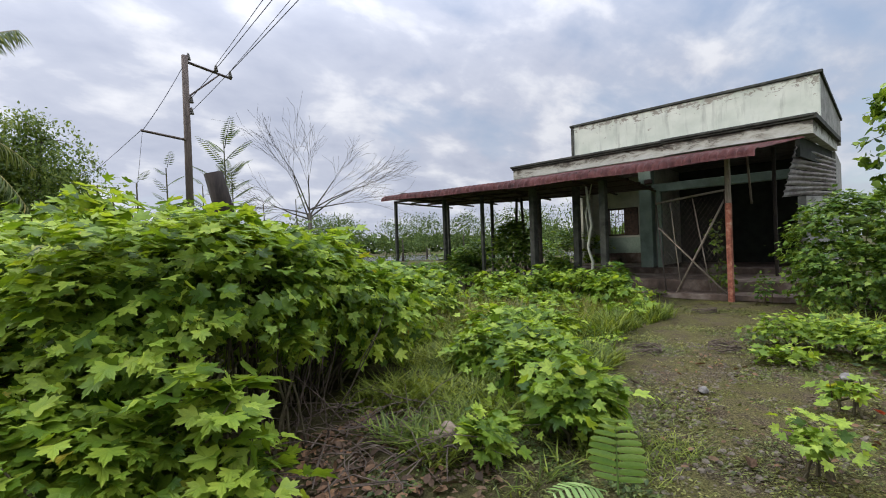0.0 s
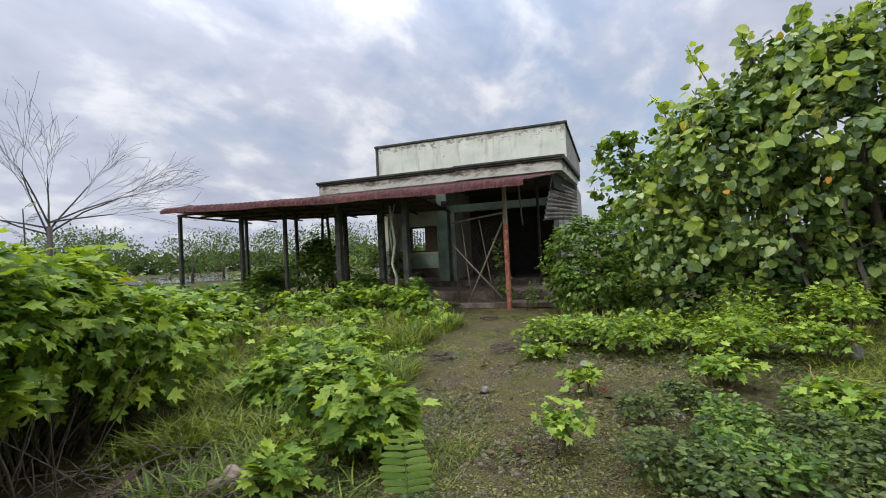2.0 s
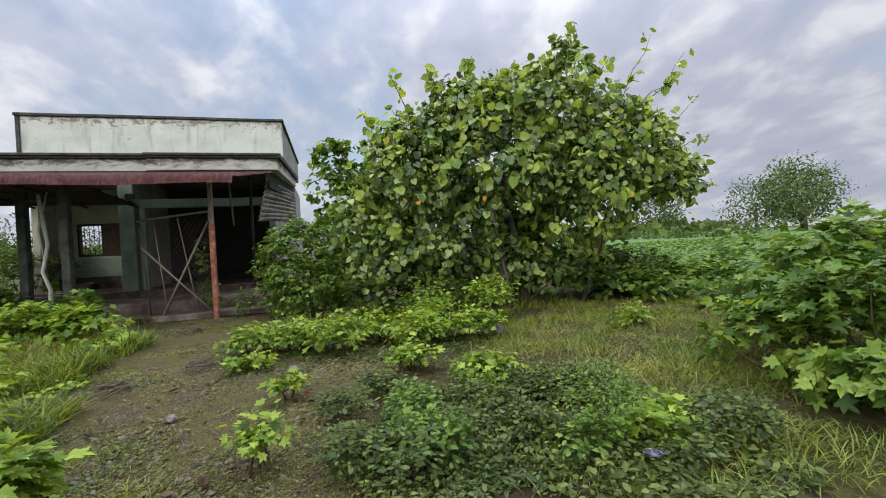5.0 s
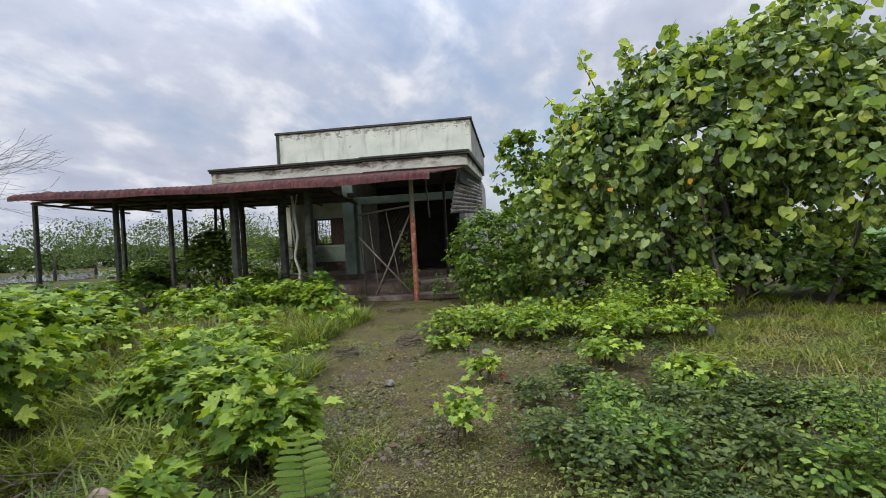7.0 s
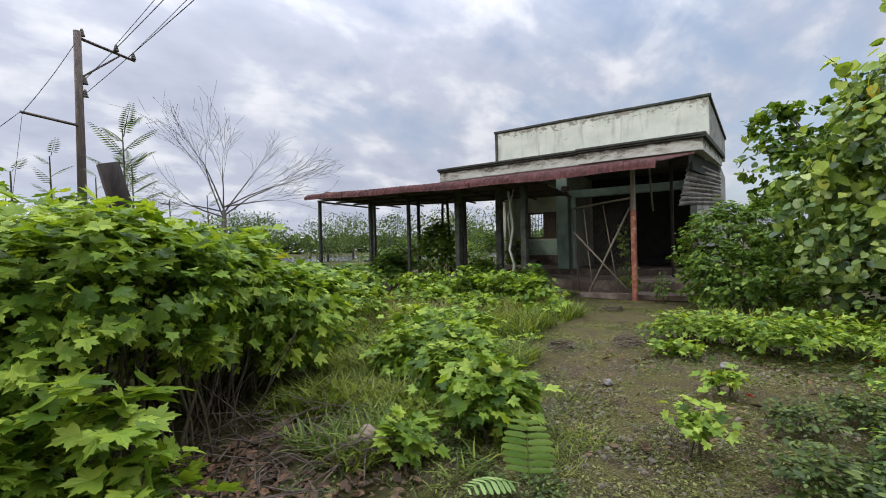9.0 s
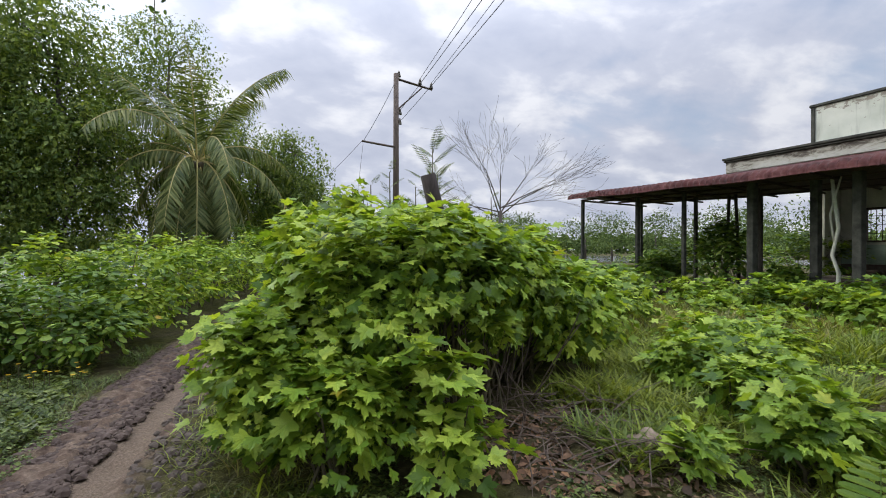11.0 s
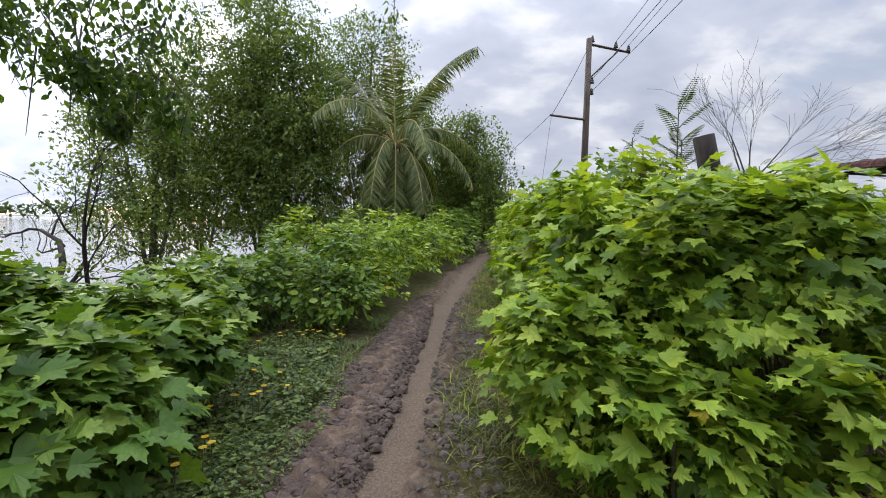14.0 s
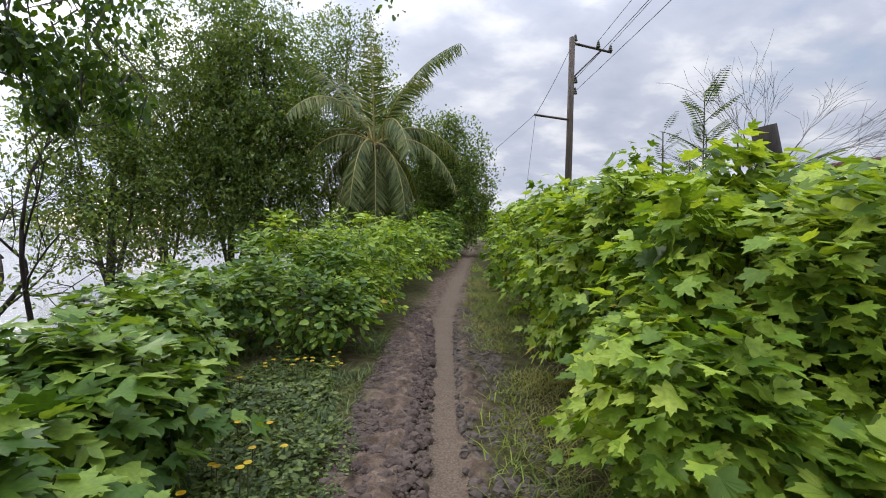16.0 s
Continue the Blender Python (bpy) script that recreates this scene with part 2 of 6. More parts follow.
def plaster():
    """Pale green limewash, streaked and blackened with mould where it has flaked."""
    m, nt, b = material("pale_green_stained_plaster", 0.85, 0.0, 0.25)
    base = ramp_node(nt, noise_node(nt, 1.4, 5), [(0.3, (0.46, 0.49, 0.41)), (0.7, (0.64, 0.65, 0.56))])
    streak = noise_node(nt, 3.0, 8, 0.65, 0.3, (1.6, 1.6, 0.22))
    base = mixed(nt, ramp_node(nt, streak, [(0.53, (0, 0, 0)), (0.78, (0.75, 0.75, 0.75))]), base, (0.2, 0.2, 0.165))
    flake = noise_node(nt, 5, 9, 0.7, 0.5, (1, 1, 1.6))
    # rain has peeled the paint most along the top edge
    tc = nt.nodes.new("ShaderNodeTexCoord")
    sp = nt.nodes.new("ShaderNodeSeparateXYZ")
    nt.links.new(tc.outputs["Object"], sp.inputs[0])
    top = nt.nodes.new("ShaderNodeMapRange")
    top.inputs["From Min"].default_value, top.inputs["From Max"].default_value = 5.12, 5.42
    top.inputs["To Max"].default_value = 0.17
    nt.links.new(sp.outputs[2], top.inputs["Value"])
    worn = nt.nodes.new("ShaderNodeMath")
    nt.links.new(flake, worn.inputs[0])
    nt.links.new(top.outputs[0], worn.inputs[1])
    base = mixed(nt, ramp_node(nt, worn.outputs[0], [(0.655, (0, 0, 0)), (0.685, (0.9, 0.9, 0.9))]), base, (0.24, 0.21, 0.17))
    nt.links.new(base, b.inputs["Base Color"])
    bumped(nt, b, flake, 0.35, 0.01)
    return m


def mouldy():
    """The cornice: whitewash largely flaked to dark mould."""
    m, nt, b = material("mouldy_whitewash", 0.9, 0.0, 0.2)
    f = noise_node(nt, 2.2, 10, 0.72, 0.6, (0.7, 1, 2.0))
    # rain soaks the top of the band, where the mould is thickest
    tc = nt.nodes.new("ShaderNodeTexCoord")
    sp = nt.nodes.new("ShaderNodeSeparateXYZ")
    nt.links.new(tc.outputs["Object"], sp.inputs[0])
    wet = nt.nodes.new("ShaderNodeMapRange")
    wet.inputs["From Min"].default_value, wet.inputs["From Max"].default_value = 4.02, 4.3
    wet.inputs["To Min"].default_value, wet.inputs["To Max"].default_value = -0.08, 0.12
    nt.links.new(sp.outputs[2], wet.inputs["Value"])
    sum_ = nt.nodes.new("ShaderNodeMath")
    nt.links.new(f, sum_.inputs[0])
    nt.links.new(wet.outputs[0], sum_.inputs[1])
    col = ramp_node(nt, sum_.outputs[0], [(0.38, (0.5, 0.5, 0.44)), (0.5, (0.38, 0.37, 0.31)), (0.57, (0.15, 0.135, 0.11)), (0.68, (0.045, 0.04, 0.036))])
    nt.links.new(col, b.inputs["Base Color"])
    bumped(nt, b, f, 0.4, 0.01)
    return m


PLASTER, MOULD = plaster(), mouldy()
# one green paint in two copies: lit for the dado, shaded for pillar and beams
GREENLIT = surface("stained_lit_green_paint", [(0.25, (0.2, 0.24, 0.19)), (0.5, (0.3, 0.39, 0.31)), (0.75, (0.4, 0.48, 0.39))], 1.8, 0.8, 0.2, 50)
GREENSHADED = surface("worn_shaded_green_paint", [(0.25, (0.14, 0.17, 0.135)), (0.5, (0.23, 0.3, 0.24)), (0.75, (0.33, 0.4, 0.33))], 1.8, 0.8, 0.2, 50)
CREAM = surface("stained_cream_wall", [(0.25, (0.34, 0.36, 0.29)), (0.6, (0.6, 0.6, 0.5)), (0.8, (0.68, 0.67, 0.58))], 1.6, 0.85, 0.2, 50)
DIRTY = surface("damp_dirty_floor", [(0.3, (0.045, 0.031, 0.023)), (0.5, (0.105, 0.074, 0.056)), (0.72, (0.25, 0.205, 0.17))], 2.2, 0.75, 0.4, 50)


def water_material():
    m, nt, b = material("grey_river_water", 0.08, 0.0, 0.6)
    b.inputs["Base Color"].default_value = (0.16, 0.15, 0.13, 1)
    bumped(nt, b, noise_node(nt, 1.6, 4, 0.6, 0.4, (1, 1.8, 1)), 0.25, 0.05)
    return m


WATER = water_material()


def ground_material():
    """Short weeds and soil, with trodden mud on the trail and gravelly dirt before the building, by two masks on the mesh."""
    m, nt, b = material("weedy_soil", 0.95, 0.0, 0.15)

    def mask(name):
        a = nt.nodes.new("ShaderNodeAttribute")
        a.attribute_name = name
        return a.outputs["Fac"]
    n1, n2, n3 = noise_node(nt, 1.1, 6), noise_node(nt, 9, 7, 0.65), noise_node(nt, 70, 4, 0.65)
    weeds = ramp_node(nt, n2, [(0.3, (0.05, 0.05, 0.02)), (0.5, (0.1, 0.1, 0.032)), (0.7, (0.17, 0.17, 0.055))])
    soil = ramp_node(nt, n2, [(0.3, (0.045, 0.034, 0.024)), (0.5, (0.08, 0.062, 0.043)), (0.68, (0.13, 0.105, 0.075))])
    weeds = mixed(nt, ramp_node(nt, n1, [(0.45, (0, 0, 0)), (0.6, (0.6, 0.6, 0.6))]), weeds, soil)
    gravel = ramp_node(nt, n3, [(0.36, (0.045, 0.034, 0.022)), (0.52, (0.14, 0.108, 0.068)), (0.66, (0.3, 0.25, 0.18))])
    gravel = mixed(nt, ramp_node(nt, noise_node(nt, 3.2, 8, 0.7), [(0.4, (0, 0, 0)), (0.54, (0.9, 0.9, 0.9))]), gravel, ramp_node(nt, n3, [(0.35, (0.07, 0.07, 0.02)), (0.65, (0.25, 0.235, 0.085))]))
    mud = ramp_node(nt, n2, [(0.3, (0.07, 0.047, 0.038)), (0.5, (0.19, 0.138, 0.112)), (0.66, (0.34, 0.265, 0.22))])
    path = ramp_node(nt, n3, [(0.3, (0.2, 0.152, 0.12)), (0.7, (0.31, 0.245, 0.2))])
    col = mixed(nt, mask("gravel"), weeds, gravel)
    col = mixed(nt, mask("mud"), col, mud)
    col = mixed(nt, mask("tread"), col, path)
    fine = ramp_node(nt, n3, [(0.3, (0.75, 0.75, 0.75)), (0.7, (1.2, 1.2, 1.2))])
    dim = mixed(nt, 1.0, mixed(nt, 1.0, col, fine, "MULTIPLY"), (0.57, 0.54, 0.47), "MULTIPLY")
    nt.links.new(dim, b.inputs["Base Color"])
    bumped(nt, b, mixed(nt, 0.4, n2, n3), 0.9, 0.05)
    return m


SOIL = ground_material()
FARFIELD = surface("distant_crop", [(0.3, (0.055, 0.11, 0.03)), (0.7, (0.12, 0.2, 0.055))], 1.5, 0.9, 0.6, 8, distance=0.1)

# ---- helpers for meshes ----


def mesh_object(name, verts, faces, mat, parent=None, smooth=False, label=""):
    me = bpy.data.meshes.new(name)
    me.from_pydata([tuple(v) for v in verts], [], [tuple(f) for f in faces])
    if smooth:
        me.polygons.foreach_set("use_smooth", [True] * len(me.polygons))
    me.materials.append(mat)
    ob = new(name, me)
    ob.parent = parent
    if label:
        ob["label"] = label
    return ob


def part(name, bm, mat, parent=None, label="", smooth=False):
    me = bpy.data.meshes.new(name)
    bmesh.ops.recalc_face_normals(bm, faces=bm.faces)
    bm.to_mesh(me)
    bm.free()
    if smooth:
        me.polygons.foreach_set("use_smooth", [True] * len(me.polygons))
    me.materials.append(mat)
    ob = new(name, me)
    ob.parent = parent
    if label:
        ob["label"] = label
    return ob


def box(x0, x1, y0, y1, z0, z1, bevel=0.008, rough=0.0, cuts=0):
    bm = bmesh.new()
    bmesh.ops.create_cube(bm, size=1.0, matrix=Matrix.LocRotScale(((x0 + x1) / 2, (y0 + y1) / 2, (z0 + z1) / 2), None, (abs(x1 - x0), abs(y1 - y0), abs(z1 - z0))))
    if cuts:
        bmesh.ops.subdivide_edges(bm, edges=bm.edges[:], cuts=cuts, use_grid_fill=True)
    if bevel:
        bmesh.ops.bevel(bm, geom=[e for e in bm.edges if len(e.link_faces) == 2 and e.calc_face_angle(0) > 0.5], offset=bevel, segments=1, affect="EDGES")
    if rough:
        for v in bm.verts:
            v.co += Vector(noise.noise_vector(v.co * 3.0)) * rough
    return bm


def tubes(paths, sides=6):
    """Verts and faces of tapered tubes; each path is a list of (point, radius)."""
    V, F = [], []
    for path in paths:
        start = len(V)
        for i, (p, r) in enumerate(path):
            p = Vector(p)
            a = Vector(path[max(i - 1, 0)][0])
            b = Vector(path[min(i + 1, len(path) - 1)][0])
            d = (b - a).normalized() if (b - a).length > 1e-6 else Vector((0, 0, 1))
            s = d.orthogonal().normalized() if abs(d.z) > 0.95 else d.cross(Vector((0, 0, 1))).normalized()
            t = d.cross(s)
            for k in range(sides):
                ang = 2 * math.pi * k / sides
                V.append(p + (s * math.cos(ang) + t * math.sin(ang)) * r)
        m = len(path)
        for i in range(m - 1):
            for k in range(sides):
                k2 = (k + 1) % sides
                F.append((start + i * sides + k, start + i * sides + k2, start + (i + 1) * sides + k2, start + (i + 1) * sides + k))
        F.append(tuple(start + k for k in range(sides))[::-1])
        F.append(tuple(start + (m - 1) * sides + k for k in range(sides)))
    return V, F


def tube_part(name, paths, mat, parent=None, sides=6, label=""):
    V, F = tubes(paths, sides)
    return mesh_object(name, V, F, mat, parent, sides > 5, label)


def mirrored_outline(half, droop, fold):
    pts = [(0.0, 0.0)] + half + [(x, -y) for x, y in half[::-1] if abs(y) > 1e-6]
    return [(x, y, -droop * x * x + fold * abs(y)) for x, y in pts]


def fan_leaf(half, centre, droop, fold):
    o = mirrored_outline(half, droop, fold)
    v = o + [(centre, 0.0, -droop * centre * centre)]
    c = len(o)
    return np.array(v), [(i, (i + 1) % c, c) for i in range(c)]


def split_leaf(half, droop, fold):
    o = mirrored_outline(half, droop, fold)
    k = len(half)
    return np.array(o), [tuple([0, *range(1, k + 1)]), tuple([0, *range(k, len(o))])]


def palmate(rays):
    """Half outline of a lobed leaf from rays (degrees, reach) round its heart, from the stalk to the tip."""
    return [(0.24 + r * math.cos(radians(d)), r * math.sin(radians(d))) for d, r in rays]


LOBED = fan_leaf(palmate([(158, 0.27), (140, 0.36), (126, 0.44), (106, 0.55), (92, 0.45), (77, 0.36), (67, 0.52), (60, 0.5), (51, 0.7), (44, 0.52), (37, 0.54), (26, 0.36), (16, 0.58), (8, 0.58), (0, 0.78)]), 0.24, 0.3, 0.13)
LOBED_MID = fan_leaf(palmate([(156, 0.27), (128, 0.42), (104, 0.54), (77, 0.35), (63, 0.52), (51, 0.7), (38, 0.5), (26, 0.35), (13, 0.57), (0, 0.78)]), 0.24, 0.3, 0.13)
LOBED_FAR = fan_leaf([(-0.1, 0.38), (0.12, 0.25), (0.42, 0.54), (0.5, 0.22), (1.0, 0.0)], 0.24, 0.28, 0.12)
SMALL = split_leaf([(0.42, 0.26), (1.0, 0.0)], 0.2, 0.15)
OBLONG = split_leaf([(0.06, 0.11), (0.4, 0.15), (0.85, 0.13), (0.97, 0.07), (1.0, 0.0)], 0.12, 0.12)
OVAL = split_leaf([(0.3, 0.27), (0.7, 0.24), (1.0, 0.0)], 0.2, 0.15)
HEART = split_leaf([(-0.12, 0.27), (0.14, 0.5), (0.58, 0.44), (0.85, 0.17), (1.0, 0.0)], 0.22, 0.1)
SLIM = split_leaf([(0.45, 0.13), (1.0, 0.0)], 0.25, 0.1)
TUFT = (np.array([(0, -0.06, 0), (0, 0.06, 0), (0.6, 0.07, -0.06), (1.0, 0, -0.25)]), [(0, 1, 2, 3)])
BLADE = (np.array([(0, -0.02, 0), (0, 0.02, 0), (0.5, 0.022, -0.06), (0.5, -0.022, -0.06), (1.0, 0, -0.36)]), [(0, 1, 2, 3), (3, 2, 4)])
PETAL = fan_leaf([(0.0, 0.5), (0.5, 0.62), (1.0, 0.35), (1.1, 0.0)], 0.4, 0.0, 0.15)


def leaves(name, P, D, N, S, shape, mat, parent=None, kind="", label=""):
    """One mesh of many leaves: places P, directions D, rough normals N, lengths S."""
    T, F = shape
    n, k = len(P), len(T)
    D = D / np.maximum(np.linalg.norm(D, axis=1, keepdims=True), 1e-6)
    N = N - D * np.sum(N * D, axis=1, keepdims=True)
    N = N / np.maximum(np.linalg.norm(N, axis=1, keepdims=True), 1e-6)
    B = np.cross(N, D)
    V = P[:, None, :] + S[:, None, None] * (T[None, :, 0:1] * D[:, None, :] + T[None, :, 1:2] * B[:, None, :] + T[None, :, 2:3] * N[:, None, :])
    V = V.reshape(-1, 3).astype(np.float32)
    sizes = np.array([len(f) for f in F])
    flat = np.concatenate([np.array(f) for f in F])
    loops = (flat[None, :] + (np.arange(n) * k)[:, None]).ravel().astype(np.int32)
    tot = np.tile(sizes, n).astype(np.int32)
    starts = np.concatenate(([0], np.cumsum(tot)[:-1])).astype(np.int32)
    me = bpy.data.meshes.new(name)
    me.vertices.add(n * k)
    me.vertices.foreach_set("co", V.ravel())
    me.loops.add(len(loops))
    me.loops.foreach_set("vertex_index", loops)
    me.polygons.add(len(tot))
    me.polygons.foreach_set("loop_start", starts)
    me.update(calc_edges=True)
    me.materials.append(mat)
    ob = new(name, me)
    ob.parent = parent
    if label:
        ob["label"] = label
    if kind:
        ob["kind"] = kind
    return ob


def thing(name, label, category, place=(0, 0, 0), turn=0.0, group="", kind=""):
    ob = new(name)
    ob.matrix_world = pose(*place, 0, 0, turn)
    ob.empty_display_size = 0.1
    return tagged(ob, label, category, group, kind)


RNG = np.random.default_rng(7)


def unit(n, rng=RNG):
    v = rng.normal(size=(n, 3))
    return v / np.linalg.norm(v, axis=1, keepdims=True)


def shoots_in(blobs, n, low=-0.35, inner=0.5, rng=RNG):
    """Places and outward ways of shoots near the skin of a group of ellipsoids (centre, radii), uneven by noise."""
    w = np.array([r[0] * r[1] + r[0] * r[2] + r[1] * r[2] for c, r in blobs])
    which = rng.choice(len(blobs), n, p=w / w.sum())
    C = np.array([b[0] for b in blobs])[which]
    R = np.array([b[1] for b in blobs])[which]
    U = unit(n, rng)
    U[:, 2] = np.where(U[:, 2] < low, -U[:, 2], U[:, 2])
    rad = inner + (1 - inner) * rng.random(n) ** 0.45
    bump = np.array([1 + 0.32 * noise.noise(Vector(u * 2.3) + Vector(c)) for u, c in zip(U, C)])
    P = C + R * U * (rad * bump)[:, None]
    O = U / R
    return P, O / np.linalg.norm(O, axis=1, keepdims=True)


def single_leaves(A, D, N, S, shape, mat, root):
    """Leaves that can be told apart, each an object on one shared mesh."""
    me = bpy.data.meshes.new("leaf")
    me.from_pydata([tuple(v) for v in shape[0]], [], shape[1])
    me.materials.append(mat)
    for a, d, n, s in zip(A, D, N, S):
        d = Vector(d).normalized()
        n = Vector(n)
        n = (n - d * n.dot(d)).normalized()
        b = n.cross(d)
        ob = new("leaf", me)
        ob.parent = root
        m = Matrix((d * s, b * s, n * s)).transposed().to_4x4()
        m.translation = Vector(a)
        ob.matrix_local = m


def shrub(name, label, place, blobs, n, per, size, shape=None, mat=None, category="bush", spread=0.11, low=-0.35, inner=0.5, stems=14, group="", thick=0.012, seed=1, droop=0.3, loose=0, gaps=-0.22):
    """A leafy bush: shoots round ellipsoids, each with a whorl of leaves, on woody stems from its foot."""
    rng = np.random.default_rng(seed)
    shape, mat = shape or LOBED, mat or LIME
    root = thing(name, label, category, place, group=group)
    P, O = shoots_in(blobs, n, low, inner, rng)
    tuft = np.array([noise.noise(Vector(p) * 2.6 + Vector((seed * 3.7, 0, 0))) for p in P])
    keep = (P[:, 2] > 0.03) & (tuft > gaps)
    P, O = P[keep], O[keep]
    k = len(P) * per
    A, Q = np.repeat(P, per, 0), np.repeat(O, per, 0)
    ang = rng.random(k) * 2 * math.pi
    D = np.stack([np.cos(ang), np.sin(ang), np.zeros(k)], 1) + 0.7 * Q + rng.normal(0, 0.25, (k, 3))
    D[:, 2] -= droop
    A = A + D * (spread * rng.random(k) ** 0.7)[:, None] - Q * (rng.random(k) * spread * 1.5)[:, None]
    A[:, 2] = np.maximum(A[:, 2], 0.015)
    N = np.array([0, 0, 0.75]) + 0.8 * Q + rng.normal(0, 0.42, (k, 3))
    S = size * (0.4 + 0.95 * rng.random(k))
    order = np.argsort(A[:, 1] - 0.2 * A[:, 2])
    A, D, N, S = A[order], D[order], N[order], S[order]
    if loose:
        single_leaves(A[:loose], D[:loose], N[:loose], S[:loose], shape, mat, root)
    if len(A) > loose:
        leaves("foliage", A[loose:], D[loose:], N[loose:], S[loose:], shape, mat, root, "stuff")
    paths = []
    for i in range(min(stems, len(P))):
        p = Vector(P[i * len(P) // stems])
        foot = Vector((p.x * 0.25 + rng.normal(0, 0.06), p.y * 0.25 + rng.normal(0, 0.06), 0))
        mid = foot.lerp(p, 0.55) + Vector((0, 0, 0.12 * p.z)) + Vector(rng.normal(0, 0.04, 3))
        mid2 = foot.lerp(p, 0.28) + Vector((0, 0, 0.1 * p.z))
        paths.append([(foot, thick), (mid2, thick * 0.85), (mid, thick * 0.65), (p, thick * 0.3)])
    for q in paths:
        tube_part("stem", [q], TWIG, root, 5)
    return root


def limbs(rng, base, way, length, radius, depth, split=3, spread=0.6, up=0.25, bend=0.18, shrink=0.72):
    """Paths of a branching tree, and the ends of its twigs."""
    paths, tips = [], []

    def grow(p, d, l, r, k):
        pts, q, w = [(p.copy(), r)], p.copy(), d.copy()
        steps = 4 if k else 3
        for i in range(steps):
            w = (w + Vector(rng.normal(0, bend, 3)) + Vector((0, 0, up * 0.25))).normalized()
            q = q + w * (l / steps)
            pts.append((q.copy(), r * (1 - 0.45 * (i + 1) / steps)))
        paths.append(pts)
        if k == 0:
            tips.append((q.copy(), w.copy()))
            return
        for j in range(split):
            at = pts[-1 - (j % 3 if j else 0)][0]
            v = Vector(rng.normal(0, 1, 3))
            v = (v - w * v.dot(w)).normalized()
            nd = (w + v * spread * (0.6 + 0.8 * rng.random()) + Vector((0, 0, up * 0.3))).normalized()
            grow(at, nd, l * shrink * (0.75 + 0.5 * rng.random()), pts[-1][1] * (0.75 if j else 0.9), k - 1)
    grow(Vector(base), Vector(way).normalized(), length, radius, depth)
    return paths, tips

# ---- ground ----
TRAIL = [(-1.45, -6.0), (-1.5, 1.0), (-1.42, 3.5), (-1.41, 5.0), (-1.38, 6.3), (-1.33, 8.2), (-1.08, 11.7), (-0.72, 16.0), (0.05, 24.2), (0.9, 34.0), (1.6, 60.0)]


def trail_x(y):
    return np.interp(y, [p[1] for p in TRAIL], [p[0] for p in TRAIL])


def fbm(x, y, s, seed=0.0):
    return np.array([noise.fractal(Vector((a * s, b * s, seed)), 0.7, 2.0, 4) for a, b in zip(np.ravel(x), np.ravel(y))]).reshape(np.shape(x))


def soft(a, lo, hi):
    t = np.clip((a - lo) / (hi - lo), 0, 1)
    return t * t * (3 - 2 * t)


def bank(x, y):
    """The slope down to the river, whose edge wanders."""
    edge = -4.6 - 0.06 * np.clip(y, 0, 60) + 0.5 * np.sin(y * 0.35)
    return -1.9 * soft(edge - x, 0.0, 3.2)


def make_ground():
    fine = lambda a, b, s: np.arange(a, b, s)
    xs = np.concatenate([-np.geomspace(2500, 14, 26), fine(-13.5, -4, 0.5), fine(-4, -0.4, 0.05), fine(-0.4, 9, 0.11), fine(9, 16, 0.4), np.geomspace(16.5, 2500, 30)])
    ys = np.concatenate([-np.geomspace(2500, 8, 22), fine(-7.5, -3, 0.4), fine(-3, 2, 0.11), fine(2, 9, 0.06), fine(9, 30, 0.45), np.geomspace(31, 2500, 28)])
    X, Y = np.meshgrid(xs, ys, indexing="ij")
    tx = np.abs(X - trail_x(Y))
    lump = fbm(X, Y, 1.1, 3.0)
    clod = fbm(X, Y, 8.0, 9.0)
    near = np.exp(-((X - 2) ** 2 + (Y - 5) ** 2) / 900.0)
    side = X - trail_x(Y)
    mud = soft(np.where(side < 0, 0.62, 0.42) - tx + 0.22 * lump, 0.0, 0.22) * soft(60 - Y, 0, 10)
    tread = soft(0.2 - tx + 0.06 * lump, -0.05, 0.09) * soft(60 - Y, 0, 10)
    gdist = np.minimum(np.hypot((X - 5.2) / 3.1, (Y - 1.2) / 2.0), np.hypot((X - 9.5) / 3.0, (Y - 3.0) / 1.6))
    gravel = soft(1.1 - gdist + 0.35 * lump, 0.0, 0.35)
    Z = 0.03 * lump * near + bank(X, Y)
    Z += mud * (0.045 * clod + 0.01) * (1 - tread) - 0.035 * tread + 0.012 * clod * near
    far = np.hypot(X, Y)
    Z -= 0.25 * soft(far, 45, 120)
    V = np.stack([X, Y, Z], -1).reshape(-1, 3)
    nx, ny = len(xs), len(ys)
    i = np.arange(nx - 1)[:, None] * ny + np.arange(ny - 1)[None, :]
    F = np.stack([i, i + ny, i + ny + 1, i + 1], -1).reshape(-1, 4)
    ob = mesh_object("ground", V, F, SOIL, None, True)
    for key, val in (("mud", mud), ("tread", tread), ("gravel", gravel * (1 - mud))):
        ob.data.attributes.new(key, "FLOAT", "POINT").data.foreach_set("value", val.ravel().astype(np.float32))
    return tagged(ob, "weedy ground with a trodden mud trail and gravelly dirt", "ground", kind="structure")


make_ground()


def sheet(name, x0, x1, y0, y1, z, mat, label, category, nx=2, ny=2):
    xs, ys = np.linspace(x0, x1, nx), np.linspace(y0, y1, ny)
    V = [(x, y, z) for x in xs for y in ys]
    F = [(i * ny + j, (i + 1) * ny + j, (i + 1) * ny + j + 1, i * ny + j + 1) for i in range(nx - 1) for j in range(ny - 1)]
    return tagged(mesh_object(name, V, F, mat), label, category, kind="structure")


sheet("water", -900, -4.4, -500, 1500, -1.05, WATER, "calm grey river water under an overcast sky", "water")


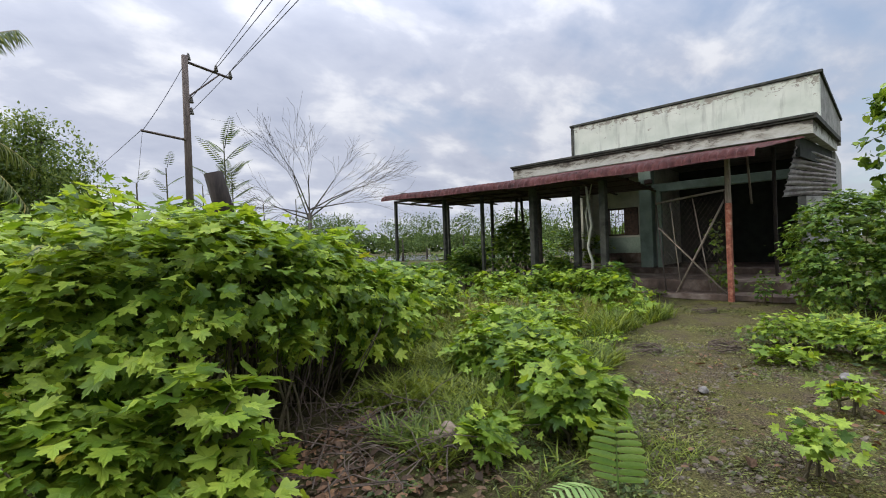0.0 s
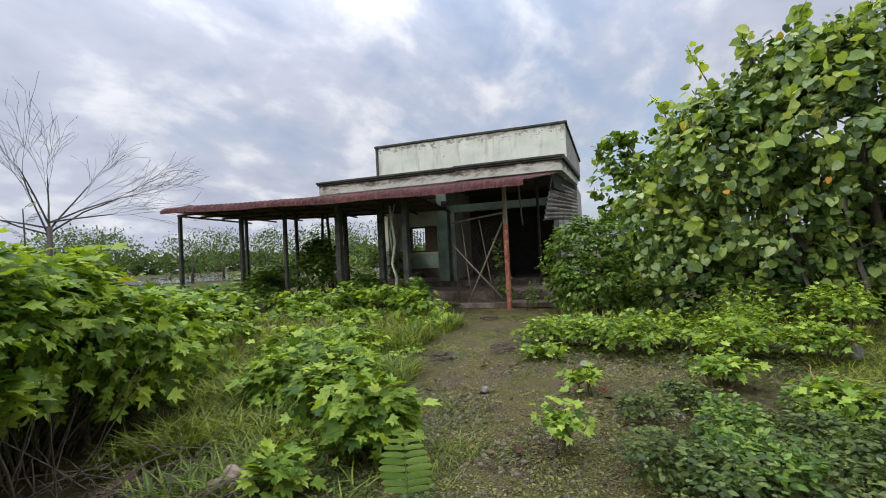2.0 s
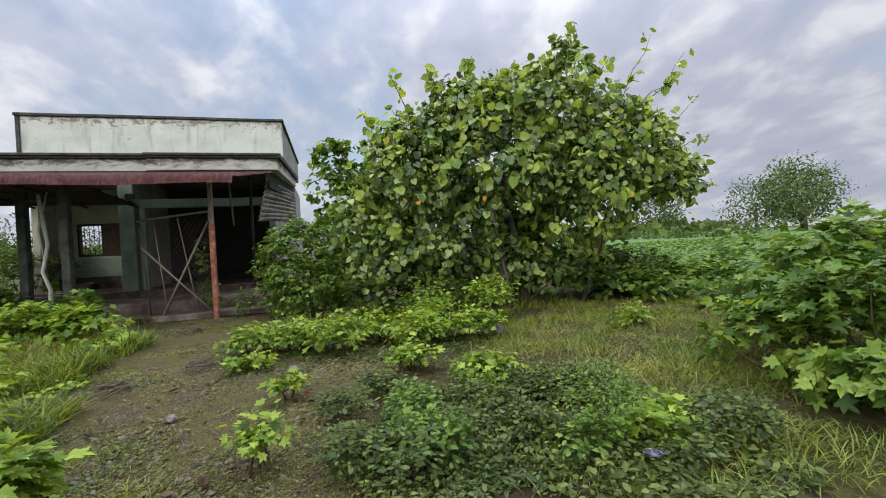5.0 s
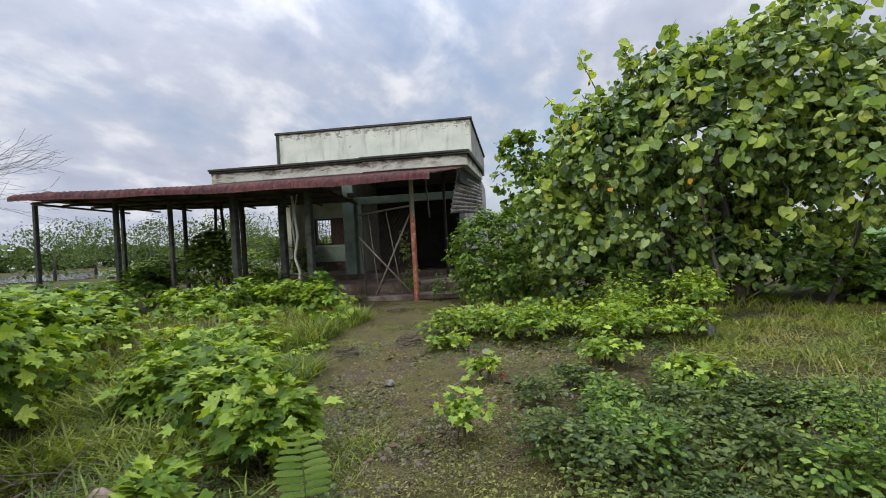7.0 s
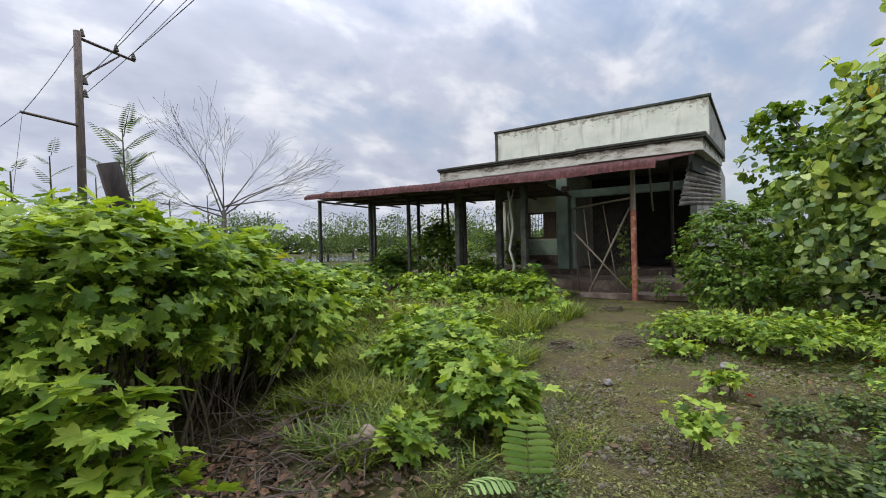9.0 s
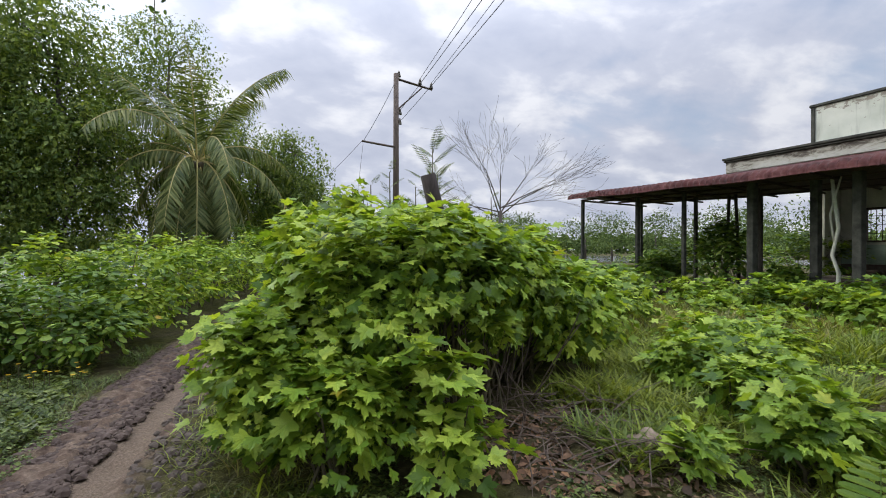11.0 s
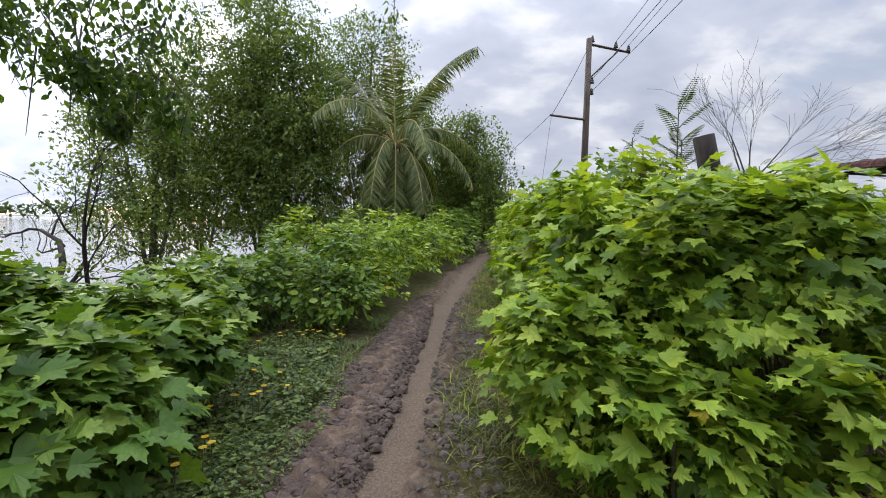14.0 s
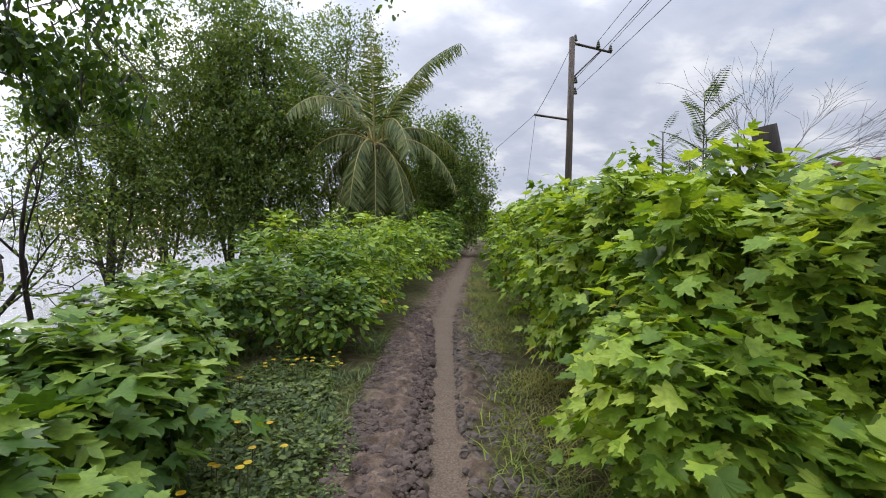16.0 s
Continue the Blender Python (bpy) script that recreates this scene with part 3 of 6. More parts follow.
def pond():
    bm = bmesh.new()
    ring = []
    for k in range(40):
        a = 2 * math.pi * k / 40
        r = 1 + 0.2 * noise.noise(Vector((math.cos(a) * 2, math.sin(a) * 2, 4)))
        ring.append(bm.verts.new((52 + 24 * r * math.cos(a), 62 + 32 * r * math.sin(a), 0.02)))
    bm.faces.new(ring)
    return tagged(part("pond", bm, WATER), "shallow flooded field reflecting the pale sky", "water", kind="structure")


pond()

# ---- the abandoned building ----
BUILD = (14.6, 2.22, 0.0)
BTURN = -83.0


def wall_between(a, b, thick, z0a, z1a, z0b, z1b):
    """A straight wall from a to b (its outer line), its foot and top given at both ends; the thickness goes to the left of the line."""
    bm = bmesh.new()
    d = Vector((b[0] - a[0], b[1] - a[1], 0)).normalized()
    off = Vector((-d.y, d.x, 0)) * thick
    rows = []
    for (x, y), z0, z1 in ((a, z0a, z1a), (b, z0b, z1b)):
        p, q = Vector((x, y, 0)), Vector((x, y, 0)) + off
        rows.append([bm.verts.new((v.x, v.y, z)) for v, z in ((p, z0), (p, z1), (q, z1), (q, z0))])
    bm.faces.new(rows[0])
    bm.faces.new(rows[1])
    for i in range(4):
        j = (i + 1) % 4
        bm.faces.new((rows[0][i], rows[0][j], rows[1][j], rows[1][i]))
    return bm


def abandoned_building():
    b = thing("abandoned_building", "abandoned single-storey concrete building with stained pale green walls", "building", BUILD, BTURN)
    # floors
    part("porch_slab", box(-9.2, 0.1, -2.35, 0.0, 0.0, 0.4, 0.03, 0.03, 8), DIRTY, b, "damp dirty concrete porch slab")
    part("porch_step", box(-9.2, -0.3, -3.05, -2.35, 0.0, 0.13, 0.03, 0.05, 10), DIRTY, b, "worn dirt-covered porch step")
    part("floor_slab", box(-9.0, 0.3, 0.0, 7.0, 0.0, 0.58, 0.02), DIRTY, b)
    # parapet over the flat roof
    par = part("parapet", box(-6.72, 0.0, 0.0, 0.16, 4.43, 5.52, 0.01), PLASTER, b, "stained pale green parapet wall")
    part("coping", box(-6.78, 0.06, -0.05, 0.2, 5.52, 5.6, 0.015, 0.012, 5), DARKCONC, par)
    part("corner_pilaster", box(-6.74, -6.64, -0.03, 0.0, 4.43, 5.52, 0.01), DARKCONC, par)
    # greyer than the front: this side's shade and mould are put into the colour
    part("side_parapet", wall_between((0, 0.163), (0.33, 4.6), 0.16, 4.43, 5.52, 4.3, 5.1), CONCRETE, b)
    part("side_coping", wall_between((0.05, 0.16), (0.38, 4.65), 0.26, 5.52, 5.6, 5.1, 5.18), DARKCONC, b)
    part("side_parapet", wall_between((-6.56, 0.163), (-6.56, 4.6), 0.16, 4.43, 5.52, 4.43, 5.1), PLASTER, b)
    # cornice beam: two lengths, the left one a step back, with a dark moulded lip on top
    for x0, x1, y0 in ((-9.0, -3.6, -0.34), (-3.6, -0.16, -0.46)):
        c = part("cornice", box(x0, x1, y0, 0.0, 3.95, 4.3, 0.012, 0.006, 6), MOULD, b, "mould-blackened whitewashed cornice")
        part("cornice_lip", box(x0 - 0.03, x1 + 0.03, y0 - 0.07, 0.0, 4.3, 4.36, 0.01), DARKCONC, c)
        part("cornice_lip", box(x0 - 0.05, x1 + 0.05, y0 - 0.12, 0.0, 4.36, 4.43, 0.01), DARKCONC, c)
    c = part("cornice", wall_between((-0.15, -0.46), (0.25, 3.2), 0.2, 3.95, 4.3, 3.95, 4.2), MOULD, b)
    part("cornice_lip", wall_between((-0.07, -0.56), (0.34, 3.25), 0.3, 4.303, 4.427, 4.203, 4.33), DARKCONC, c)
    part("roof_deck", box(-9.0, -0.2, 0.17, 7.0, 3.96, 4.1, 0.01), CONCRETE, b)
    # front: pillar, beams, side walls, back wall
    part("pillar", box(-4.5, -4.12, 0.0, 0.34, 0.58, 3.95, 0.015), GREENSHADED, b, "worn sea-green pillar")
    part("bracket_lamp", box(-4.3, -4.06, -0.1, 0.0, 3.2, 3.36, 0.03), DARKSTEEL, b, "dark bracket on the pillar")
    part("lintel", box(-4.12, -0.62, 0.06, 0.26, 2.95, 3.2, 0.012), GREENSHADED, b)
    part("door_jamb", box(-4.0, -3.86, 0.05, 0.2, 0.58, 2.95, 0.01), GREENSHADED, b)
    part("side_wall", wall_between((0.2, 3.2), (0.3, 6.6), 0.18, 0.0, 3.945, 0.0, 3.945), CONCRETE, b)
    # board added to close a gap, coloured as dark as the eave's shade
    part("eave_shade_board", wall_between((-0.42, -0.25), (0.12, 3.15), 0.1, 3.45, 3.95, 3.45, 3.95), DARKROOM, b, "dark added board, the eave's shade put into its colour")
    # lower length is unseen, added to keep light out of the room
    part("side_wall", wall_between((-0.35, 0.1), (0.2, 3.195), 0.18, 0.0, 2.45, 0.0, 2.6), CONCRETE, b)
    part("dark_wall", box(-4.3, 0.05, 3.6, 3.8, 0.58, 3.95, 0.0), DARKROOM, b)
    part("dark_wall", box(-4.42, -4.22, 0.34, 3.8, 0.58, 3.95, 0.0), CREAM, b)
    # back room: a cream wall with a barred window and a green dado
    yb = 3.2
    x0, x1, z0, z1 = -6.85, -6.1, 1.68, 2.78
    part("room_wall", box(-7.42, x0, yb, yb + 0.18, 0.58, 3.95, 0.0), CREAM, b)
    part("room_wall", box(x1, -4.42, yb, yb + 0.18, 0.58, 3.95, 0.0), CREAM, b)
    part("room_wall", box(x0, x1, yb, yb + 0.18, 0.58, z0, 0.0), CREAM, b)
    part("room_wall", box(x0, x1, yb, yb + 0.18, z1, 3.95, 0.0), CREAM, b)
    part("dado", box(-7.42, -4.42, yb - 0.012, yb - 0.003, 0.98, 1.6, 0.0), GREENLIT, b)
    part("dado_base", box(-7.42, -4.42, yb - 0.016, yb - 0.003, 0.58, 0.976, 0.0), DIRTY, b)
    win = part("window", box(x0, x0 + 0.06, yb - 0.02, yb + 0.2, z0, z1), DARKSTEEL, b, "dark open window with steel bars")
    for k, (a, c2, d, e) in enumerate(((x1 - 0.06, x1, z0, z1), (x0 + 0.06, x1 - 0.06, z0, z0 + 0.06), (x0 + 0.06, x1 - 0.06, z1 - 0.06, z1))):
        part("window_frame", box(a, c2, yb - 0.02, yb + 0.2, d, e), DARKSTEEL, win)
    part("shutter", box(x1 - 0.02, x1 + 0.5, yb - 0.05, yb - 0.02, z0, z1), DARKSTEEL, win, "dark shutter folded on the wall")
    for k in range(4):
        x = x0 + 0.16 + k * 0.14
        tube_part("window_bar", [[((x, yb + 0.1, z0), 0.012), ((x, yb + 0.1, z1), 0.012)]], DARKSTEEL, win)
    for k in range(3):
        z = z0 + 0.28 + k * 0.28
        tube_part("window_bar", [[((x0, yb + 0.1, z), 0.01), ((x1, yb + 0.1, z), 0.01)]], DARKSTEEL, win)
    part("room_return", box(-7.6, -7.42, 2.2, 3.4, 0.58, 3.95, 0.0), CREAM, b)
    # corrugated sheets closing the side of the porch, running back along the wall
    for k in range(9):
        bm = bmesh.new()
        prev = None
        for j in range(9):
            t = j / 8
            f = (k + t) / 9
            out = 0.05 * math.sin(t * math.pi)
            row = []
            for i in range(5):
                g = i / 4
                x, y = -0.53 - 0.3 * f + (0.7 + 0.28 * f) * g, -0.3 + 3.4 * g
                z = (3.74 - 1.3 * f) * (1 - g) + (3.72 - 1.08 * f) * g + 0.012 * math.sin(k * 2.3 + g * 5)
                row.append(bm.verts.new((x + out, y - out, z)))
            if prev:
                for i in range(4):
                    bm.faces.new((prev[i], prev[i + 1], row[i + 1], row[i]))
            prev = row
        bmesh.ops.solidify(bm, geom=bm.faces[:], thickness=0.004)
        part("corrugation", bm, ZINC, b, "weathered corrugated zinc sheet", True)
    part("prop_beam", box(-0.98, -0.9, -0.62, -0.54, 0.3, 3.72, 0.01), CHARWOOD, b)
    tube_part("drain_pipe", [[((-1.5, -0.7, 3.72), 0.03), ((-1.42, -0.7, 2.3), 0.026)]], DRYWOOD, b, 8)
    part("floor_board", box(-7.3, -5.9, 1.2, 1.5, 0.585, 0.66, 0.01), DRYWOOD, b, "loose board on the floor")
    part("rubble", box(-6.9, -6.2, 2.6, 3.0, 0.585, 0.8, 0.06, 0.05, 3), DIRTY, b, "heap of rubble and dirt")
    return b


abandoned_building()

# ---- the canopy before it ----
E0, E1 = Vector((10.5, 2.62, 3.17)), Vector((8.35, 12.93, 3.17))     # the eave, right and left
B0, B1 = Vector((14.05, 2.46, 3.86)), Vector((12.6, 13.9, 3.86))      # where it meets the building
C0, C1 = Vector((13.7, 2.75, 3.0)), Vector((12.4, 14.2, 3.3))      # back edge of the dark shade sheet under it


def canopy():
    c = thing("canopy", "long sagging lean-to roof of oxide-red metal sheet on posts", "canopy", (0, 0, 0))
    n = 66
    for k in range(n):
        bm = bmesh.new()
        cols = []
        for j in range(6):
            s = (k + j / 5 * 1.0) / n
            e, r = E0.lerp(E1, s), B0.lerp(B1, s)
            sag = -0.05 * math.sin(s * math.pi * 1.3) + 0.008 * math.sin(s * 23)
            e = e + Vector((0, 0, sag))
            r = r + Vector((0, 0, -0.5 * max(0.0, (s - 0.7) / 0.3) ** 1.5))
            d = (r - e)
            rib = 0.042 * math.sin(math.pi * j / 5) ** 0.6
            jag = 0.006 * math.sin(k * 12.9)
            pts = []
            for f, drop in ((-0.01, -0.13), (-0.008, -0.07), (-0.002, -0.01), (0.03, 0.03), (0.09, 0.0), (0.55, 0.0), (1.0, 0.0)):
                q = e + d * f + Vector((0, 0, drop + (jag if f < 0 else rib * min(1, 0.3 + f * 20))))
                if f < 0.04:
                    q += Vector((-rib, 0, 0))
                pts.append(bm.verts.new(q))
            cols.append(pts)
        for a, b2 in zip(cols, cols[1:]):
            for i in range(len(a) - 1):
                bm.faces.new((a[i], a[i + 1], b2[i + 1], b2[i]))
        bmesh.ops.solidify(bm, geom=bm.faces[:], thickness=0.006)
        part("roof_sheet", bm, REDTIN, c, "", True)
    # added dark sheet: the shade under the roof is put into its colour
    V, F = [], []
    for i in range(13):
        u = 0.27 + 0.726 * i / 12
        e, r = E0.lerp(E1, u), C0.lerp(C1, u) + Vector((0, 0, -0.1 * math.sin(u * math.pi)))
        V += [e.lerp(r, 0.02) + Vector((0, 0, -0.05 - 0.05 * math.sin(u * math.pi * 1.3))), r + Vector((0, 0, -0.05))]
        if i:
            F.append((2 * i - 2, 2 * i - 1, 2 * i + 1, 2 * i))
    mesh_object("shade_underlay", V, F, DARKSTEEL, c, False, "dark sheet with the shade under the roof in its colour")
    # purlins and rafters under the sheets
    for f in (0.12, 0.36, 0.62, 0.88):
        a, b2 = E0.lerp(C0, f).lerp(E1.lerp(C1, f), 0.27), E0.lerp(C0, f).lerp(E1.lerp(C1, f), 0.985)
        tube_part("purlin", [[(a + Vector((0, 0, -0.1)), 0.03), (a.lerp(b2, 0.5) + Vector((0, 0, -0.1 - 0.09 * f)), 0.03), (b2 + Vector((0, 0, -0.1)), 0.03)]], DARKSTEEL, c, 4)
    for k in range(8):
        s = 0.27 + k * 0.1
        a, b2 = E0.lerp(E1, s), C0.lerp(C1, s)
        tube_part("rafter", [[(a.lerp(b2, 0.07) + Vector((0, 0, -0.14)), 0.03), (b2 + Vector((0, 0, -0.2)), 0.03)]], DARKSTEEL, c, 4)
    # posts
    for x, y, r, top in ((10.75, 6.06, 0.085, 3.08), (10.35, 8.04, 0.085, 3.08), (11.15, 7.12, 0.085, 3.12), (9.6, 11.1, 0.055, 3.02), (9.0, 13.05, 0.05, 3.05), (10.0, 9.75, 0.05, 3.02),
                         (12.3, 9.3, 0.06, 3.1), (12.0, 11.2, 0.05, 3.15), (11.6, 13.2, 0.05, 3.2)):
        part("post", box(x - r, x + r, y - r, y + r, -0.05, top, 0.012, 0.006, 3), DARKCONC, c, "mossy dark post")
    for x, y, dx in ((12.0, 10.1, -0.1), (12.0, 9.7, 0.15), (11.4, 8.6, 0.1)):
        tube_part("crooked_prop", [[((x, y, 0), 0.06), ((x + dx, y + dx, 1.6), 0.05), ((x - dx, y, 3.12), 0.045)]], BARK, c, 7)
    return c


canopy()


def pale_prop():
    t = thing("leaning_prop", "pale peeling dead tree trunk propped under the canopy", "prop", (10.95, 6.62, 0))
    pts = [((-0.02, -0.14, 0), 0.055), ((0.02, -0.04, 0.5), 0.045), ((-0.03, -0.1, 0.9), 0.04), ((-0.03, 0.03, 1.3), 0.036), ((0, -0.08, 1.9), 0.04), ((0.03, 0.02, 2.5), 0.045), ((0, 0.06, 3.05), 0.03)]
    tube_part("shaft", [pts], CREAM, t, 8)
    tube_part("fork", [[((0.03, 0.02, 1.5), 0.02), ((0.02, 0.1, 2.2), 0.026), ((0, -0.12, 3.02), 0.018)]], CREAM, t, 7)


pale_prop()


def rusty_post():
    r = thing("rusty_post", "peeling rust-red steel post with pale upper end", "post", (11.31, 3.36, 0))
    part("lower_pipe", box(-0.055, 0.055, -0.055, 0.055, -0.03, 2.2, 0.012, 0.004, 3), RUST, r)
    part("upper_pipe", box(-0.05, 0.05, -0.05, 0.05, 2.2, 3.2, 0.012, 0.004, 3), DRYWOOD, r)


rusty_post()


def mesh_gate():
    g = thing("mesh_gate", "rusty chain-link gate leaning open with crossed braces", "gate", (11.55, 4.2, 0))
    A, Bq, Cq, Dq = Vector((0.0, 0.86, 2.36)), Vector((-0.05, -0.72, 2.52)), Vector((-0.1, -0.76, 0.06)), Vector((0.0, 0.66, 0.02))
    for a, b2, r, m in ((A, Bq, 0.028, DRYWOOD), (Bq, Cq, 0.025, DARKSTEEL), (Cq, Dq, 0.02, DARKSTEEL), (Dq, A, 0.016, WIRE)):
        tube_part("gate_rail", [[(a, r), (a.lerp(b2, 0.5) + Vector((0.01, 0, 0.01)), r), (b2, r)]], m, g)
    tube_part("brace", [[(Vector((-0.03, 0.46, 0.0)), 0.024), (Vector((-0.03, -0.7, 2.3)), 0.024)]], DRYWOOD, g)
    tube_part("brace", [[(Vector((-0.03, 0.8, 1.75)), 0.022), (Vector((-0.03, -0.72, 0.1)), 0.02)]], DRYWOOD, g)
    tube_part("brace", [[(Vector((-0.02, 0.5, 2.35)), 0.014), (Vector((-0.02, 0.3, 0.2)), 0.014)]], DRYWOOD, g)
    tube_part("brace", [[(Vector((-0.02, -0.02, 2.4)), 0.014), (Vector((-0.02, -0.36, 0.2)), 0.014)]], DRYWOOD, g)
    paths = []
    step = 0.11
    for sgn in (1, -1):
        c0 = -2.6
        while c0 < 3.6:
            pts = []
            for i in range(25):
                z = 0.1 + 2.3 * i / 24
                y = (c0 + sgn * z * 0.7)
                if -0.72 < y < 0.75 + 0.03 * z:
                    pts.append((Vector((-0.015 + 0.03 * math.sin(3 * y + z), y, z)), 0.004))
            if len(pts) > 1:
                paths.append(pts)
            c0 += step
    tube_part("chain_link", paths, WIRE, g, 3)


mesh_gate()

# ---- bushes along the trail and before the building ----
LOBEL = "bright lime-green bush with lobed leaves growing beside the mud trail"


def hedge(place, blobs, n, per=9, size=0.125, seed=1, label=LOBEL, **kw):
    return shrub("lobed_leaf_bush", label, place, blobs, n, per, size, LOBED if math.hypot(place[0], place[1]) < 3.6 else LOBED_MID if math.hypot(place[0], place[1]) < 6.5 else LOBED_FAR, kw.pop("mat", LIME), seed=seed, group="lobed-leaf bushes", **kw)


# the great bush right of the trail: one clump after another
hedge((0.5, 3.4, 0), [((0, 0, 1.14), (0.85, 0.85, 0.58)), ((-0.5, -0.05, 0.85), (0.5, 0.8, 0.7)), ((0.55, 0.15, 1.2), (0.6, 0.7, 0.46)), ((-0.5, -0.3, 0.5), (0.5, 0.5, 0.45)), ((-0.8, -0.15, 0.55), (0.36, 0.7, 0.52)), ((-1.0, -0.4, 0.55), (0.32, 0.5, 0.5)), ((-0.85, -0.55, 0.4), (0.4, 0.4, 0.42)), ((-0.3, -0.8, 0.36), (0.42, 0.3, 0.36))], 2150, 8, 0.084, 11, low=-0.5, inner=0.6, stems=46, loose=300)
hedge((1.65, 4.2, 0), [((0, 0, 1.05), (0.82, 0.85, 0.56)), ((0.7, 0.15, 0.75), (0.65, 0.75, 0.62))], 1000, 8, 0.1, 12, low=-0.75, inner=0.55, stems=40, loose=280)
hedge((0.15, 4.9, 0), [((0, 0, 0.95), (0.75, 0.9, 0.9)), ((0.7, 0.2, 0.85), (0.7, 0.8, 0.75))], 850, 8, 0.1, 13, low=-0.7, inner=0.6, loose=200)
hedge((0.25, 6.6, 0), [((0, 0, 0.95), (0.8, 1.0, 1.0)), ((0.9, 0.3, 0.9), (0.9, 0.9, 0.9))], 650, 9, 0.112, 14, low=-0.6, inner=0.6)
hedge((0.35, 8.6, 0), [((0, 0, 0.95), (0.9, 1.2, 1.05)), ((1.2, 0.2, 0.85), (1.0, 1.1, 0.9))], 660, 9, 0.11, 15, low=-0.6, inner=0.65)
hedge((0.6, 11.2, 0), [((0, 0, 0.95), (0.95, 1.5, 1.15)), ((1.3, 0.5, 0.9), (1.1, 1.4, 1.0))], 500, 8, 0.15, 16, low=-0.6, inner=0.65)
hedge((1.2, 14.6, 0), [((0, 0, 1.0), (1.1, 1.9, 1.2)), ((1.6, 0.2, 0.9), (1.3, 1.6, 1.0))], 460, 8, 0.18, 17, low=-0.6, inner=0.7)
hedge((2.1, 19.0, 0), [((0, 0, 0.9), (1.3, 2.6, 1.3)), ((2.2, -0.5, 0.8), (1.6, 2.2, 1.0))], 400, 7, 0.22, 18, low=-0.5, inner=0.7)
hedge((3.2, 26.0, 0), [((0, 0, 0.9), (1.8, 4.0, 1.5))], 340, 7, 0.3, 19, low=-0.5, inner=0.7)
# young shoots that stand out of the clumps
YOUNG = "tall young lime-green shoot with lobed leaves rising from the bushes"
for i, (x, y, h) in enumerate(((-0.3, 3.3, 1.7), (0.85, 3.1, 1.75), (2.1, 4.1, 1.7), (1.4, 4.4, 1.8), (0.1, 3.6, 2.0), (0.55, 3.7, 2.0), (1.9, 4.6, 1.75), (0.4, 5.4, 2.2), (1.1, 6.2, 2.1), (0.0, 7.2, 2.2), (2.4, 4.9, 1.6), (-0.2, 4.3, 1.9), (0.8, 7.9, 2.3), (-0.15, 5.9, 2.05))):
    hedge((x, y, 0), [((0, 0, h - 0.35), (0.16, 0.16, 0.38))], 26, 6, 0.1, 200 + i, label=YOUNG, low=-0.9, stems=4, inner=0.1)
# low shoots at its foot, by the open soil
hedge((0.5, 2.4, 0), [((0, 0, 0.5), (0.32, 0.24, 0.36)), ((0.12, -0.1, 0.3), (0.25, 0.2, 0.26))], 50, 7, 0.115, 21, low=-0.5, stems=8, loose=120)
hedge((-0.05, 2.55, 0), [((0, 0, 0.42), (0.36, 0.28, 0.38))], 50, 7, 0.115, 22, low=-0.6, stems=8, loose=120)
hedge((1.15, 3.0, 0), [((0, 0, 0.75), (0.14, 0.14, 0.2))], 16, 6, 0.1, 23, label="spindly yellowing shoot with lobed leaves at the bush's foot", low=-0.6, stems=4)
# a middle belt running back to the canopy
BELT = "lime-green leafy weed bush in the overgrown yard"
for i, (x, y, r, h, n) in enumerate(((2.75, 1.85, 0.3, 0.55, 120), (2.0, 2.18, 0.24, 0.34, 50), (3.1, 2.45, 0.36, 0.52, 120), (3.9, 3.1, 0.4, 0.5, 110), (4.3, 3.9, 0.6, 0.65, 150), (3.45, 3.35, 0.42, 0.5, 120), (5.2, 4.0, 0.5, 0.5, 100),
                                     (3.3, 5.4, 0.9, 1.15, 200), (4.6, 6.6, 1.0, 1.1, 200), (5.9, 8.2, 1.1, 1.05, 190), (7.4, 9.8, 1.2, 1.0, 180), (4.0, 8.8, 1.3, 1.2, 190), (6.2, 11.8, 1.5, 1.1, 180),
                                     (8.5, 4.6, 0.55, 0.75, 110), (8.7, 5.5, 0.6, 0.8, 110), (8.6, 6.6, 0.7, 0.85, 120), (8.4, 7.8, 0.7, 0.8, 110), (7.2, 5.3, 0.5, 0.5, 70), (7.8, 3.95, 0.35, 0.4, 40), (7.3, 6.6, 0.55, 0.55, 70), (9.4, 5.2, 0.5, 0.95, 80))):
    hedge((x, y, 0), [((0, 0, h * 0.5), (r, r * 0.95, h * 0.55)), ((r * 0.4, -r * 0.3, h * 0.4), (r * 0.6, r * 0.6, h * 0.45))], n, 8, 0.098 + 0.006 * max(0, math.hypot(x, y) - 4), 40 + i, label=BELT, low=-0.4, stems=8, loose=240 if i < 4 else 0, mat=DEEP if i in (9, 10, 20) else LIME)
